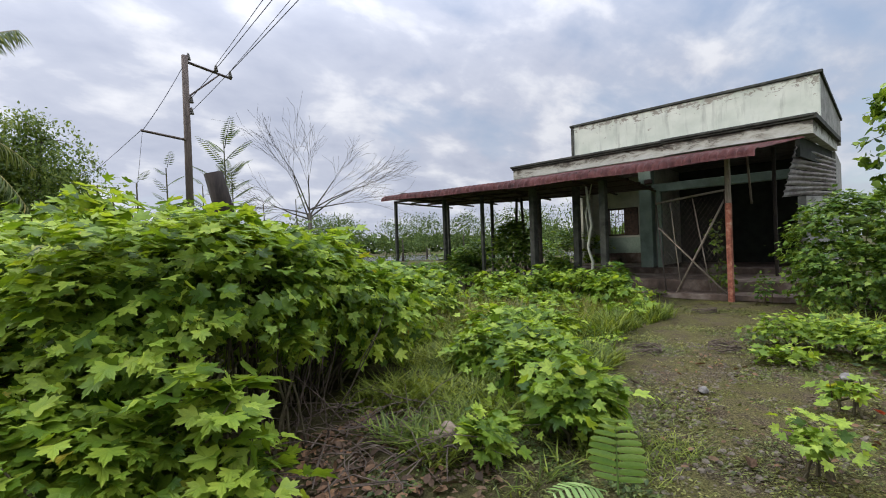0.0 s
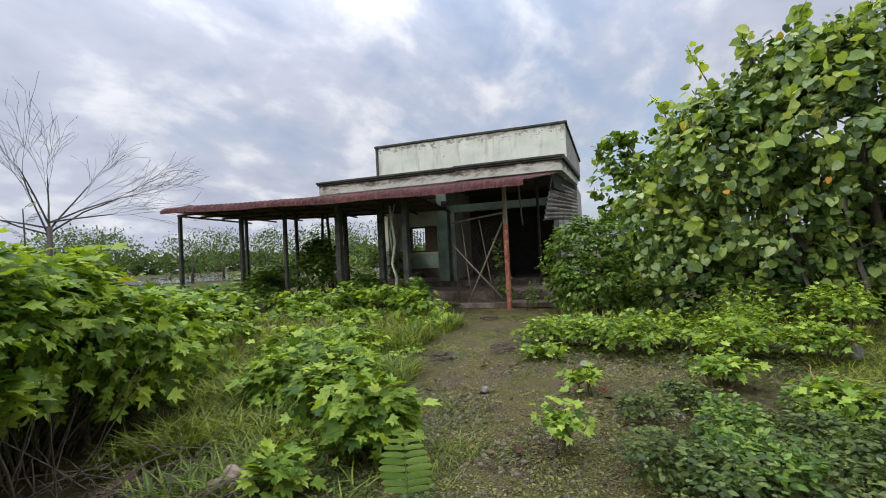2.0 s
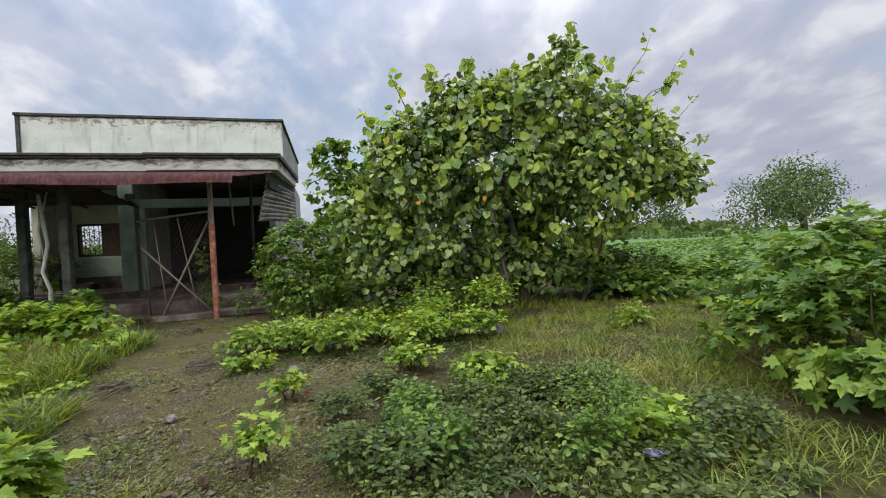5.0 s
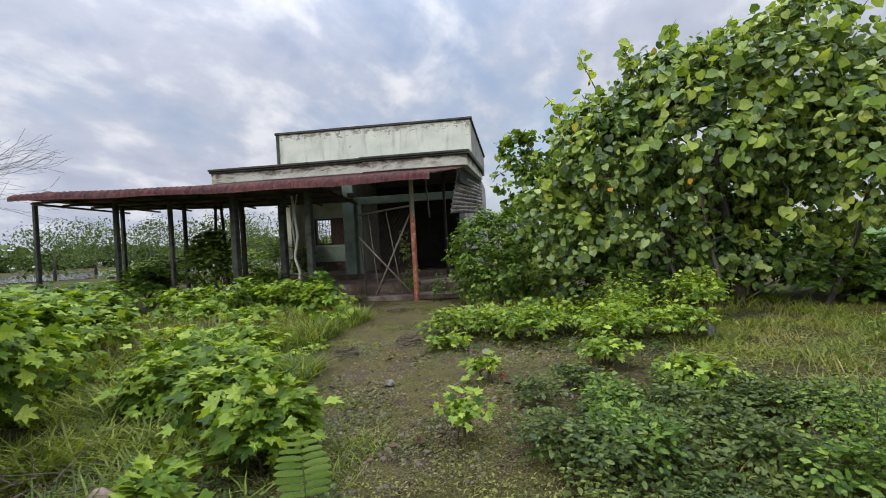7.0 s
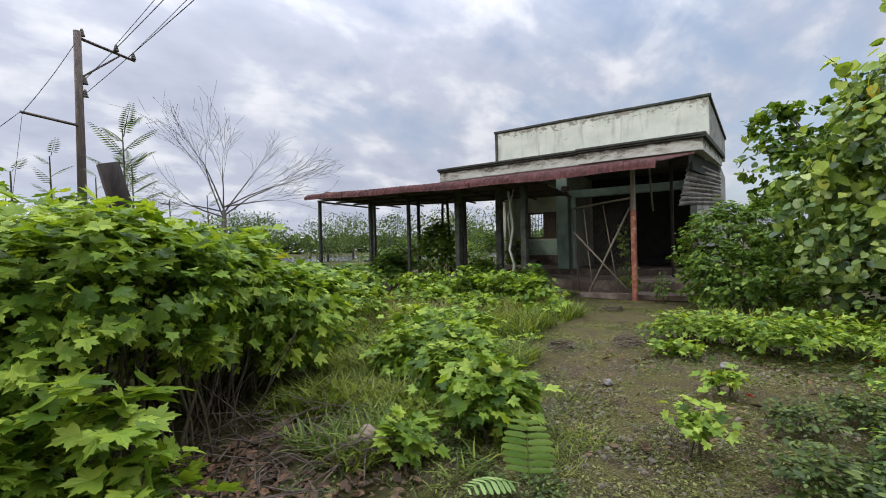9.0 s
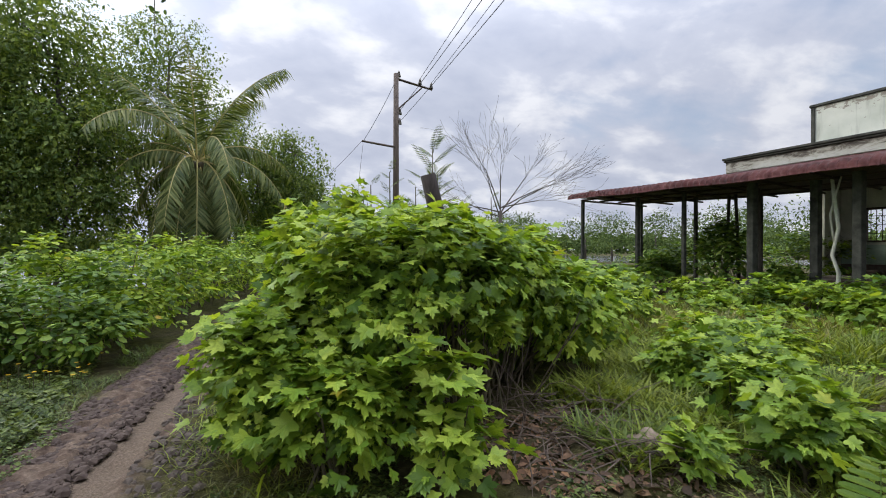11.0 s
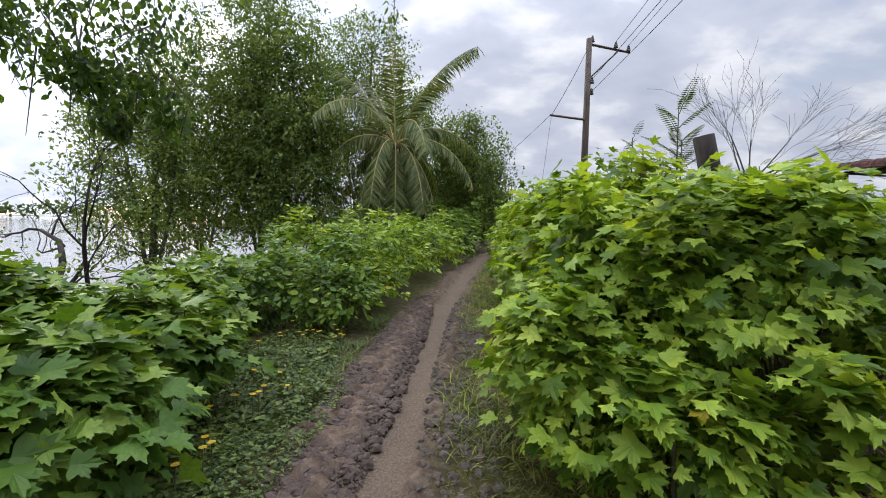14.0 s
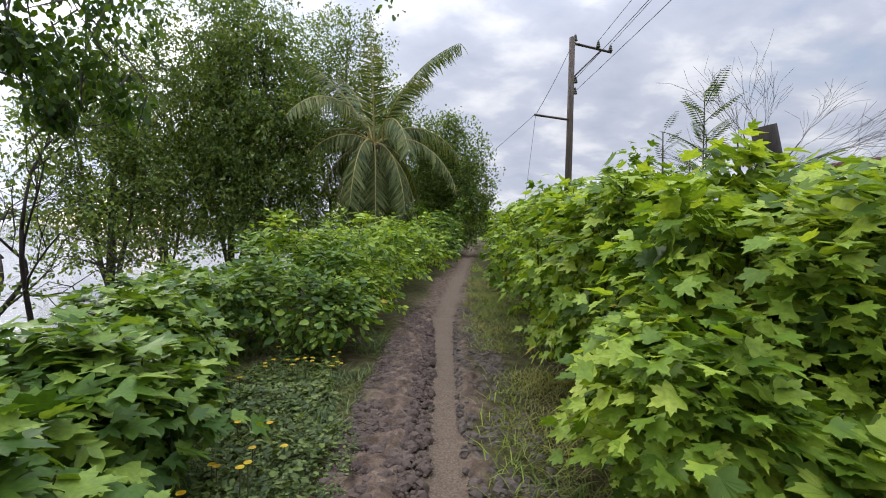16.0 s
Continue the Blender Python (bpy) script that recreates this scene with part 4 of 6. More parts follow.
# the row in front of the porch and single young plants in the dirt
for i, (x, y, r, h, n) in enumerate(((6.85, 1.35, 0.45, 0.42, 60), (6.75, 0.75, 0.42, 0.45, 60), (6.5, 0.25, 0.5, 0.5, 70), (6.9, -0.35, 0.45, 0.5, 60), (6.35, -0.9, 0.42, 0.45, 55), (6.9, -1.2, 0.4, 0.55, 50), (6.5, -1.75, 0.4, 0.45, 50), (7.6, -2.3, 0.5, 0.85, 60), (7.9, -1.2, 0.45, 0.75, 50), (5.9, 1.25, 0.3, 0.2, 30),
                                     (5.2, -0.66, 0.26, 0.36, 26), (4.25, -1.3, 0.3, 0.36, 34), (6.4, -4.2, 0.3, 0.35, 26), (2.9, -2.1, 0.25, 0.3, 24))):
    hedge((x, y, 0), [((0, 0, h * 0.55), (r, r, h * 0.5))], int(n * 1.9), 8, 0.072, 80 + i, label="low pale lime-green weed with lobed leaves in the dirt yard", low=-0.3, stems=6, inner=0.3)
hedge((3.25, 0.56, 0), [((0, 0, 0.25), (0.18, 0.18, 0.14))], 34, 7, 0.062, 98, label="young lime-green plant on a bare stem in the dirt", stems=5, inner=0.2)
hedge((4.6, 0.6, 0), [((0, 0, 0.2), (0.15, 0.15, 0.12))], 12, 6, 0.08, 99, label="tiny lime-green seedling with a red leaf", stems=4, inner=0.2)
# bushes at the right-hand edge and beside the porch
hedge((3.2, -4.3, 0), [((0, 0, 0.6), (0.8, 0.8, 0.62)), ((-0.5, 0.45, 0.35), (0.5, 0.5, 0.4)), ((0.5, -0.7, 0.85), (0.9, 0.9, 0.75)), ((1.4, -1.0, 0.7), (1.0, 1.0, 0.7)), ((0.7, 0.4, 0.35), (0.6, 0.5, 0.4))], 900, 8, 0.105, 31, label="green bush with lobed leaves at the field's edge", mat=DEEP, low=-0.6)
hedge((11.0, 1.3, 0), [((0, 0, 1.1), (1.0, 1.05, 1.15)), ((-0.4, -0.2, 0.6), (0.9, 1.0, 0.7))], 1350, 8, 0.088, 32, label="dense green bush with lobed leaves against the porch", mat=DEEP, low=-0.7, inner=0.7)
# left of the trail
LEFT = "green bush with soft broad leaves on the river bank"
for i, (x, y, z, rx, ry, rz, n, s) in enumerate(((-3.05, 3.2, 0, 0.55, 0.6, 0.46, 240, 0.115), (-2.75, 2.3, 0, 0.42, 0.5, 0.46, 190, 0.12), (-3.6, 4.4, 0, 0.6, 0.6, 0.46, 260, 0.105), (-3.7, 2.9, 0, 0.5, 0.6, 0.55, 200, 0.12), (-4.0, 5.4, 0, 0.6, 0.6, 0.5, 200, 0.11))):
    hedge((x, y, z), [((0, 0, rz * 0.9), (rx, ry, rz))], n, 8, s, 120 + i, label=LEFT, mat=DEEP, low=-0.6, loose=220 if i < 2 else 0)
for i, (x, y, z, rx, ry, rz, n, s, mt) in enumerate(((-2.95, 6.3, 0, 0.75, 0.8, 0.62, 420, 0.11, DEEP), (-3.0, 7.8, 0, 0.95, 1.0, 0.85, 480, 0.115, LIME), (-4.1, 6.8, -0.1, 0.8, 0.9, 0.62, 340, 0.13, DEEP), (-2.8, 9.6, 0, 0.85, 1.1, 0.9, 340, 0.14, LIME),
                                                     (-4.3, 9.6, -0.2, 1.1, 1.2, 0.9, 240, 0.18, DEEP), (-2.6, 12.0, 0, 0.9, 1.4, 0.9, 300, 0.18, LIME), (-2.2, 14.8, 0, 1.0, 1.6, 1.0, 300, 0.18, LIME), (-1.9, 18.2, 0, 1.1, 2.0, 1.2, 240, 0.24, DEEP), (-1.6, 23.0, 0, 1.3, 2.8, 1.4, 240, 0.28, DEEP), (-1.0, 30.0, 0, 1.6, 4.0, 1.6, 240, 0.34, DEEP))):
    shrub("bank_bush", LEFT, (x, y, z), [((0, 0, rz * 0.78), (rx, ry, rz * 0.8)), ((rx * 0.5, -ry * 0.4, rz * 0.6), (rx * 0.55, ry * 0.55, rz * 0.6))] + [((rx * 0.8 * math.sin(2.3 * j + i), ry * 0.8 * math.cos(1.7 * j + 2 * i), rz * (1.25 + 0.3 * math.sin(5 * j + i))), (rx * 0.3, ry * 0.3, rz * 0.42)) for j in range(5)], n, 9, s * 0.85, OVAL if y < 9 else SMALL, mt, seed=140 + i, group="bank bushes", low=-0.6, inner=0.6)


def weeds(name, label, x0, y0, rx, ry, n, size, shape, mat, h, seed, category="weeds", gaps=0.0):
    """Ground-hugging leaves over an uneven oval patch."""
    rng = np.random.default_rng(seed)
    a, r = rng.random(n) * 2 * math.pi, np.sqrt(rng.random(n))
    r *= 0.85 + 0.3 * np.sin(3 * a + seed) * 0.5
    x, y = x0 + rx * r * np.cos(a), y0 + ry * r * np.sin(a)
    hump = 0.5 + 0.5 * np.sin(x * 5.1 + seed) * np.cos(y * 4.3)
    z = 0.02 + h * (1 - 0.6 * r) * hump * rng.random(n) + bank(x, y)
    if gaps:
        ok = np.array([noise.fractal(Vector((a, b, seed)) * 1.6, 0.8, 2.0, 3) for a, b in zip(x, y)]) > gaps * rng.normal(1, 0.8, n)
        x, y, z = x[ok], y[ok], z[ok]
        n = len(x)
    ang = rng.random(n) * 2 * math.pi
    D = np.stack([np.cos(ang), np.sin(ang), rng.normal(0.1, 0.3, n)], 1)
    N = np.array([0, 0, 1.0]) + rng.normal(0, 0.35, (n, 3))
    ob = leaves(name, np.stack([x, y, z], 1), D, N, size * (0.35 + 1.1 * rng.random(n) ** 2), shape, mat)
    return tagged(ob, label, category, kind="stuff")


for i in range(26):
    g = np.random.default_rng(900 + i).random(5)
    x, y = (2.7 + 1.9 * g[0], -1.6 + 1.75 * g[1]) if i < 17 else (2.3 + 1.6 * g[0], -2.7 + 1.1 * g[1])
    shrub("creeping_weed", "small dark green leafy weed clump in the dirt yard", (x, y, 0), [((0, 0, 0.1 + 0.06 * g[2]), (0.2 + 0.1 * g[3], 0.2 + 0.1 * g[4], 0.1 + 0.09 * g[2]))], 85, 7, 0.046, OVAL, WEED if i % 4 else DEEP, "weed", 0.05, seed=900 + i, inner=0.3, stems=5, thick=0.004, group="weed clumps", gaps=-0.4)
STRAW = leaf_material("trodden_straw", (0.055, 0.04, 0.022), (0.12, 0.092, 0.05), (0.22, 0.18, 0.105), 0.15, 0.7)
MOSSY = leaf_material("tiny_olive_weed", (0.085, 0.095, 0.022), (0.185, 0.2, 0.048), (0.33, 0.335, 0.1), 0.2)
weeds("weed_patch", "patch of small dark green creeping weeds in the dirt yard", 3.3, -0.75, 1.1, 0.8, 6500, 0.046, OVAL, WEED, 0.3, 1)
weeds("weed_patch", "patch of mixed dark weeds beside the grass", 2.7, -1.9, 0.8, 0.9, 3000, 0.055, OVAL, WEED, 0.3, 2)
weeds("weed_patch", "low creeping weeds with yellow flowers beside the trail", -2.72, 4.1, 0.72, 2.3, 12000, 0.046, OVAL, WEED, 0.2, 3)
weeds("weed_patch", "low green weeds in front of the porch", 6.9, -0.2, 1.2, 2.4, 3500, 0.06, OVAL, WEED, 0.12, 4)
weeds("weed_patch", "low green weeds under the bushes", 5.2, 5.5, 2.2, 2.6, 6000, 0.09, OVAL, LIME, 0.35, 5)
weeds("leaf_litter", "dead brown leaves lying on the bare soil", 1.6, 2.6, 1.1, 0.9, 1500, 0.07, OVAL, LITTER, 0.03, 6, "leaf litter")
weeds("ground_weeds", "tiny creeping weeds carpeting the dirt yard", 5.6, 1.3, 4.2, 2.6, 16000, 0.032, SMALL, MOSSY, 0.02, 9, gaps=0.16)
weeds("ground_weeds", "tiny creeping weeds on the bare ground", 2.6, 0.6, 1.5, 1.8, 14000, 0.026, SMALL, MOSSY, 0.03, 10, gaps=0.06)
weeds("ground_weeds", "small green weeds covering the ground beside the trail", -2.9, 2.2, 0.95, 1.6, 12000, 0.036, SMALL, WEED, 0.08, 11)
weeds("ground_weeds", "small weeds at the muddy edge of the trail", -2.2, 2.6, 0.4, 2.0, 8000, 0.034, SMALL, WEED, 0.07, 18)
weeds("ground_weeds", "small weeds and clover in the trodden grass", 0.3, 2.0, 1.3, 1.2, 15000, 0.034, SMALL, WEED, 0.06, 12, gaps=0.02)
weeds("ground_weeds", "small weeds under the bushes' edge", 2.0, 1.7, 0.9, 1.0, 9000, 0.036, SMALL, WEED, 0.06, 13, gaps=0.02)
weeds("ground_weeds", "olive weeds through the grass beside the field", 5.2, -2.9, 2.8, 1.8, 16000, 0.04, SMALL, MOSSY, 0.06, 14, gaps=0.02)
weeds("leaf_litter", "scattered dead leaves on the dirt yard", 5.0, 0.8, 2.8, 2.1, 1100, 0.045, OVAL, LITTER, 0.02, 7, "leaf litter")


def grass(label, x0, x1, y0, y1, n, length, mat, seed, lean=0.5, keep=None, shape=None):
    rng = np.random.default_rng(seed)
    x, y = x0 + (x1 - x0) * rng.random(n), y0 + (y1 - y0) * rng.random(n)
    tuft = np.array([noise.noise(Vector((a * 1.3, b * 1.3, seed))) for a, b in zip(x, y)])
    ok = (tuft > -0.25 + 0.3 * rng.random(n)) & ((trail_x(y) - x > 0.62) | (x - trail_x(y) > 0.24 + 0.25 * rng.random(n)))
    if keep:
        ok &= keep(x, y)
    x, y, tuft = x[ok], y[ok], tuft[ok]
    m = len(x)
    ang = rng.random(m) * 2 * math.pi
    D = np.stack([np.cos(ang) * lean, np.sin(ang) * lean, np.ones(m)], 1) + rng.normal(0, 0.2, (m, 3))
    N = np.stack([-np.cos(ang), -np.sin(ang), np.full(m, 0.5)], 1)
    ob = leaves("grass", np.stack([x, y, bank(x, y) - 0.01], 1), D, N, length * (0.5 + 0.7 * rng.random(m)) * (0.8 + 0.5 * tuft), shape or BLADE, mat)
    return tagged(ob, label, "grass", kind="stuff")


off_dirt = lambda x, y: (np.hypot((x - 5.2) / 2.6, (y - 1.0) / 1.6) > 1.0)
grass("tall green grass between the bushes", 1.7, 5.0, 1.6, 5.6, 22000, 0.34, GRASS, 1, 0.8, off_dirt)
grass("thin yellow-green grass in the yard", 4.0, 9.0, 3.4, 9.0, 30000, 0.4, GRASS, 2, 0.5, off_dirt)
grass("seeding grass with a dry tinge in the yard", 4.5, 8.5, 4.0, 8.0, 8000, 0.46, DRYGRASS, 3, 0.4)
grass("tall soft grass towards the crop field", 2.0, 9.0, -7.0, -1.2, 45000, 0.19, GRASS, 4, 0.9, lambda x, y: (y < -1.0 - 0.25 * (x - 4)))
grass("short olive grass over the dirt yard", 1.8, 6.5, -2.0, 4.0, 80000, 0.056, MOSSY, 5, 1.5, None, TUFT)
grass("dry seeding grass towards the crop field", 2.4, 9.0, -6.5, -1.0, 9000, 0.24, DRYGRASS, 22, 0.7, lambda x, y: (y < -1.0 - 0.25 * (x - 4)))
grass("short olive grass towards the crop field", 3.0, 9.0, -7.0, -1.5, 40000, 0.08, MOSSY, 23, 1.4, None, TUFT)
grass("fresh green grass beside the weed bush", 2.5, 3.9, 1.1, 2.5, 3500, 0.15, GRASS, 21, 1.0)
grass("short olive grass before the porch", 6.0, 11.0, -3.0, 4.5, 36000, 0.07, MOSSY, 15, 1.5, None, TUFT)
grass("dry trodden grass in the dirt yard", 2.0, 11.0, -1.5, 3.8, 36000, 0.06, STRAW, 16, 1.8, None, TUFT)
grass("grass along the mud trail", -0.95, 0.0, 1.5, 14.0, 9000, 0.17, DRYGRASS, 6, 1.0)
grass("green grass at the trail's edge", -1.15, 0.1, 1.0, 20.0, 20000, 0.17, GRASS, 7, 1.0)
grass("short grass at the foot of the great bush", -1.05, 0.3, 0.8, 4.5, 9000, 0.09, MOSSY, 17, 1.1)
grass("grass on the river side of the trail", -3.8, -2.05, 2.0, 7.0, 16000, 0.16, WEED, 8, 0.9)
grass("grass round the porch and tree", 8.5, 12.5, -4.5, 1.5, 5000, 0.35, GRASS, 9, 0.6)


def pebbles(name, label, x0, y0, rx, ry, n, size, mat, seed):
    rng = np.random.default_rng(seed)
    T = np.array([(1, 0, -0.2), (0.2, 0.9, -0.2), (-0.9, 0.3, -0.2), (-0.4, -0.8, -0.2), (0.5, -0.7, -0.2), (0.75, 0.15, 0.3), (-0.1, 0.6, 0.42), (-0.75, -0.2, 0.22), (0.3, -0.5, 0.36), (-0.15, 0.1, 0.5)])
    F = [(0, 1, 6, 5), (1, 2, 6), (2, 7, 6), (2, 3, 7), (3, 8, 7), (3, 4, 8), (4, 0, 5, 8), (5, 6, 9), (6, 7, 9), (7, 8, 9), (8, 5, 9)]
    a, r = rng.random(n) * 2 * math.pi, np.sqrt(rng.random(n))
    x, y = x0 + rx * r * np.cos(a), y0 + ry * r * np.sin(a)
    ang = rng.random(n) * 2 * math.pi
    D = np.stack([np.cos(ang), np.sin(ang), rng.normal(0, 0.15, n)], 1)
    N = np.array([0, 0, 1.0]) + rng.normal(0, 0.2, (n, 3))
    ob = leaves(name, np.stack([x, y, np.zeros(n)], 1), D, N, size * (0.3 + rng.random(n) ** 3 * 1.6), (T, F), mat)
    ob.data.shade_flat()
    return tagged(ob, label, "gravel", kind="stuff")


GRAVEL = surface("brown_gravel", [(0.3, (0.07, 0.055, 0.038)), (0.7, (0.22, 0.185, 0.135))], 14, 0.95, 0.3)
pebbles("gravel", "scattered grey gravel and brick bits in the dirt", 5.2, 1.2, 2.8, 1.8, 5500, 0.016, GRAVEL, 1)
pebbles("mud_clods", "crumbled mud clods beside the trodden path", -1.75, 5.0, 0.3, 4.2, 4200, 0.028, surface("mud_clod", [(0.3, (0.04, 0.027, 0.021)), (0.7, (0.1, 0.072, 0.056))], 9, 0.95, 0.3), 2)
pebbles("mud_clods", "crumbled mud clods on the grassy side of the path", -1.0, 5.0, 0.26, 4.0, 2500, 0.026, surface("dark_mud_clod", [(0.3, (0.05, 0.038, 0.03)), (0.7, (0.12, 0.095, 0.075))], 9, 0.95, 0.3), 3)

pebbles("mud_clods", "large turned-up mud lumps by the path", -1.8, 4.8, 0.24, 3.6, 2200, 0.028, surface("lumpy_mud", [(0.3, (0.045, 0.03, 0.024)), (0.7, (0.12, 0.088, 0.07))], 11, 0.95, 0.5), 4)
shrub("twiggy_bush", "thin dark twiggy bush with tiny leaves among the weeds", (3.0, -1.75, 0), [((0, 0, 0.32), (0.34, 0.34, 0.3))], 160, 8, 0.028, OVAL, DEEP, seed=66, inner=0.1, stems=16, thick=0.005)


def rock(name, label, place, size, mat, seed):
    bm = bmesh.new()
    bmesh.ops.create_icosphere(bm, subdivisions=3, radius=1.0)
    for v in bm.verts:
        k = 1 + 0.35 * noise.noise(v.co * 1.3 + Vector((seed, 0, 0))) + 0.1 * noise.noise(v.co * 4)
        v.co = Vector((v.co.x * size[0] * k, v.co.y * size[1] * k, max(v.co.z * size[2] * k, -0.3 * size[2])))
    ob = part(name, bm, mat, None, "", True)
    ob.location = place
    return tagged(ob, label, "stone")


rock("stone", "tan broken stone lying in the weeds", (2.05, 2.42, 0.02), (0.14, 0.12, 0.12), TANROCK, 3)
rock("stone", "small pale stone on the dirt", (4.41, 1.56, 0.02), (0.05, 0.04, 0.035), STONE, 5)
rock("stone", "small pale stone in the dirt", (5.75, 0.75, 0.02), (0.1, 0.05, 0.03), STONE, 8)
rock("roof_stone", "dark rounded stone weighing down the canopy's roof sheets", (8.75, 12.15, 3.22), (0.2, 0.2, 0.1), POLEWOOD, 9)
rock("stone", "broken pale stone at the foot of the weeds", (7.1, -0.55, 0.02), (0.12, 0.08, 0.06), STONE, 12)
rock("stone", "upright pale stone among the weeds", (6.6, -2.1, 0.08), (0.07, 0.06, 0.13), STONE, 15)


def dead_leaf(place, size, turn, mat, label):
    bm = bmesh.new()
    rim = []
    for k in range(14):
        a = 2 * math.pi * k / 14
        r = size * (0.75 + 0.25 * math.cos(2 * a)) * (1 + 0.12 * math.sin(5 * a))
        rim.append(bm.verts.new((r * math.cos(a), 0.75 * r * math.sin(a), 0.02 + 0.35 * size * abs(math.sin(a)) * (1 if k < 7 else 0.4))))
    mid = bm.verts.new((0, 0, 0.012))
    for k in range(14):
        bm.faces.new((rim[k], rim[(k + 1) % 14], mid))
    bmesh.ops.solidify(bm, geom=bm.faces[:], thickness=0.002)
    ob = part("dead_leaf", bm, mat)
    ob.matrix_world = pose(*place, 0, 0, turn)
    return tagged(ob, label, "leaf", "dead leaves")


for x, y, sz, tn in ((3.15, 0.86, 0.075, 20), (4.45, 0.35, 0.06, 80), (5.3, 1.9, 0.06, 140), (3.9, 1.35, 0.05, 200), (6.2, 1.15, 0.07, 10), (5.0, -0.1, 0.05, 300), (4.2, 2.1, 0.06, 60)):
    dead_leaf((x, y, 0.01), sz, tn, LITTER, "curled dead brown leaf lying on the dirt")
dead_leaf((4.55, 0.42, 0.06), 0.06, 30, FLAME, "orange-red fallen leaf beside the seedling")
dead_leaf((6.6, -0.5, 0.05), 0.07, 110, FLAME, "orange-red fallen leaf by the weeds")


def tangle(x, y, r, seed, label):
    rng = np.random.default_rng(seed)
    paths = []
    for i in range(16):
        a, e = rng.random() * 6.28, 0.5 + rng.random()
        paths.append([(Vector((x + r * math.cos(a + t * e) * (0.6 + 0.5 * rng.random()), y + r * 0.7 * math.sin(a + t * e), 0.02 + 0.1 * rng.random())), 0.006) for t in (0, 0.6, 1.2, 1.8)])
    return tagged(tube_part("vine_tangle", paths, DEADTWIG, None, 4), label, "twigs", kind="stuff")


tangle(6.25, 1.95, 0.25, 3, "tangle of dry dead vine on the ground")
tangle(5.45, 2.55, 0.22, 4, "broken dead sticks on the ground")
tangle(9.2, 3.2, 0.3, 5, "dry sticks before the porch")
shrub("climbing_vine", "sparse leafy vine climbing the chain-link gate", (11.75, 3.75, 0), [((0, 0, 1.1), (0.1, 0.22, 0.75)), ((0, -0.1, 0.5), (0.15, 0.3, 0.5))], 70, 5, 0.085, HEART, DEEP, seed=71, inner=0.2, stems=7, thick=0.008, low=-0.9)
shrub("porch_weed", "weed bush growing at the rusty post's foot", (11.2, 2.75, 0), [((0, 0, 0.3), (0.35, 0.3, 0.35))], 60, 6, 0.08, OVAL, DEEP, seed=72, inner=0.2, stems=6)
shrub("porch_weed", "small green weed in front of the porch slab", (11.05, 4.9, 0), [((0, 0, 0.12), (0.22, 0.22, 0.14))], 30, 6, 0.07, OVAL, DEEP, seed=73, inner=0.2, stems=4)

# ---- dead twigs on the soil, frond, stump, sprouts ----


def twig_pile():
    """Dry sticks thrown down on the soil."""
    rng = np.random.default_rng(5)
    paths = []
    for i in range(120):
        p = Vector((1.0 + 1.4 * rng.random(), 2.1 + 1.3 * rng.random(), 0.03 + 0.1 * rng.random()))
        a = rng.random() * 6.28
        d = Vector((math.cos(a), math.sin(a), rng.normal(0.05, 0.2))) * (0.2 + 0.4 * rng.random())
        q = p + d
        q.z = max(q.z, 0.015)
        paths.append([(p, 0.0045 + 0.003 * (i % 9 == 0)), ((p + q) / 2 + Vector(rng.normal(0, 0.02, 3)) + Vector((0, 0, 0.03)), 0.004), (q, 0.0015)])
    return tagged(tube_part("twig_pile", paths, DEADTWIG, None, 4), "pile of dry broken twigs under the bush", "twigs", kind="stuff")


twig_pile()


def dry_stalks():
    """Dead stalks and hanging dry vine in the hollow under the great bush."""
    rng = np.random.default_rng(15)
    root = thing("dry_stalks", "brown dead stalks and hanging dry vine under the bush", "twigs", (1.1, 3.5, 0))
    for i in range(26):
        x, y = rng.normal(0, 0.4), rng.normal(0, 0.28)
        h = 0.25 + 0.7 * rng.random()
        lean = rng.normal(0, 0.34, 2)
        pts = [(Vector((x + lean[0] * t * h + rng.normal(0, 0.012), y + lean[1] * t * h + rng.normal(0, 0.012), h * t)), 0.0075 * (1 - 0.6 * t)) for t in (0, 0.25, 0.5, 0.75, 1.0)]
        tube_part("stalk", [pts], DEADTWIG, root, 4)
    return root


dry_stalks()


def frond(root, base, way, length, pairs, size, mat, shape=OVAL, curl=0.5, name="frond", single=False):
    """A feathered leaf: a midrib with leaflets in pairs."""
    base, way = Vector(base), Vector(way).normalized()
    side = way.cross(Vector((0, 0, 1)))
    side = side.normalized() if side.length > 0.05 else Vector((1, 0, 0))
    pts, P, D, N, S = [], [], [], [], []
    p, w = base.copy(), way.copy()
    for i in range(pairs + 1):
        t = i / pairs
        pts.append((p.copy(), 0.012 * (1 - 0.8 * t) * length))
        if i > 1:
            for s in (1, -1):
                d = side * s + w * 0.35 + Vector((0, 0, -0.1))
                P.append(p.copy())
                D.append(d)
                N.append(w.cross(side) * -1 if w.cross(side).z < 0 else w.cross(side))
                S.append(size * (0.35 + 0.65 * math.sin(math.pi * min(1, 0.12 + t * 0.85))))
        w = (w + Vector((0, 0, -curl / pairs))).normalized()
        p = p + w * (length / pairs)
    tube_part(name + "_rib", [pts], mat, root, 4)
    if single:
        single_leaves(P, D, N, S, shape, mat, root)
    else:
        leaves(name, np.array(P), np.array(D), np.array(N), np.array(S), shape, mat, root, "stuff")


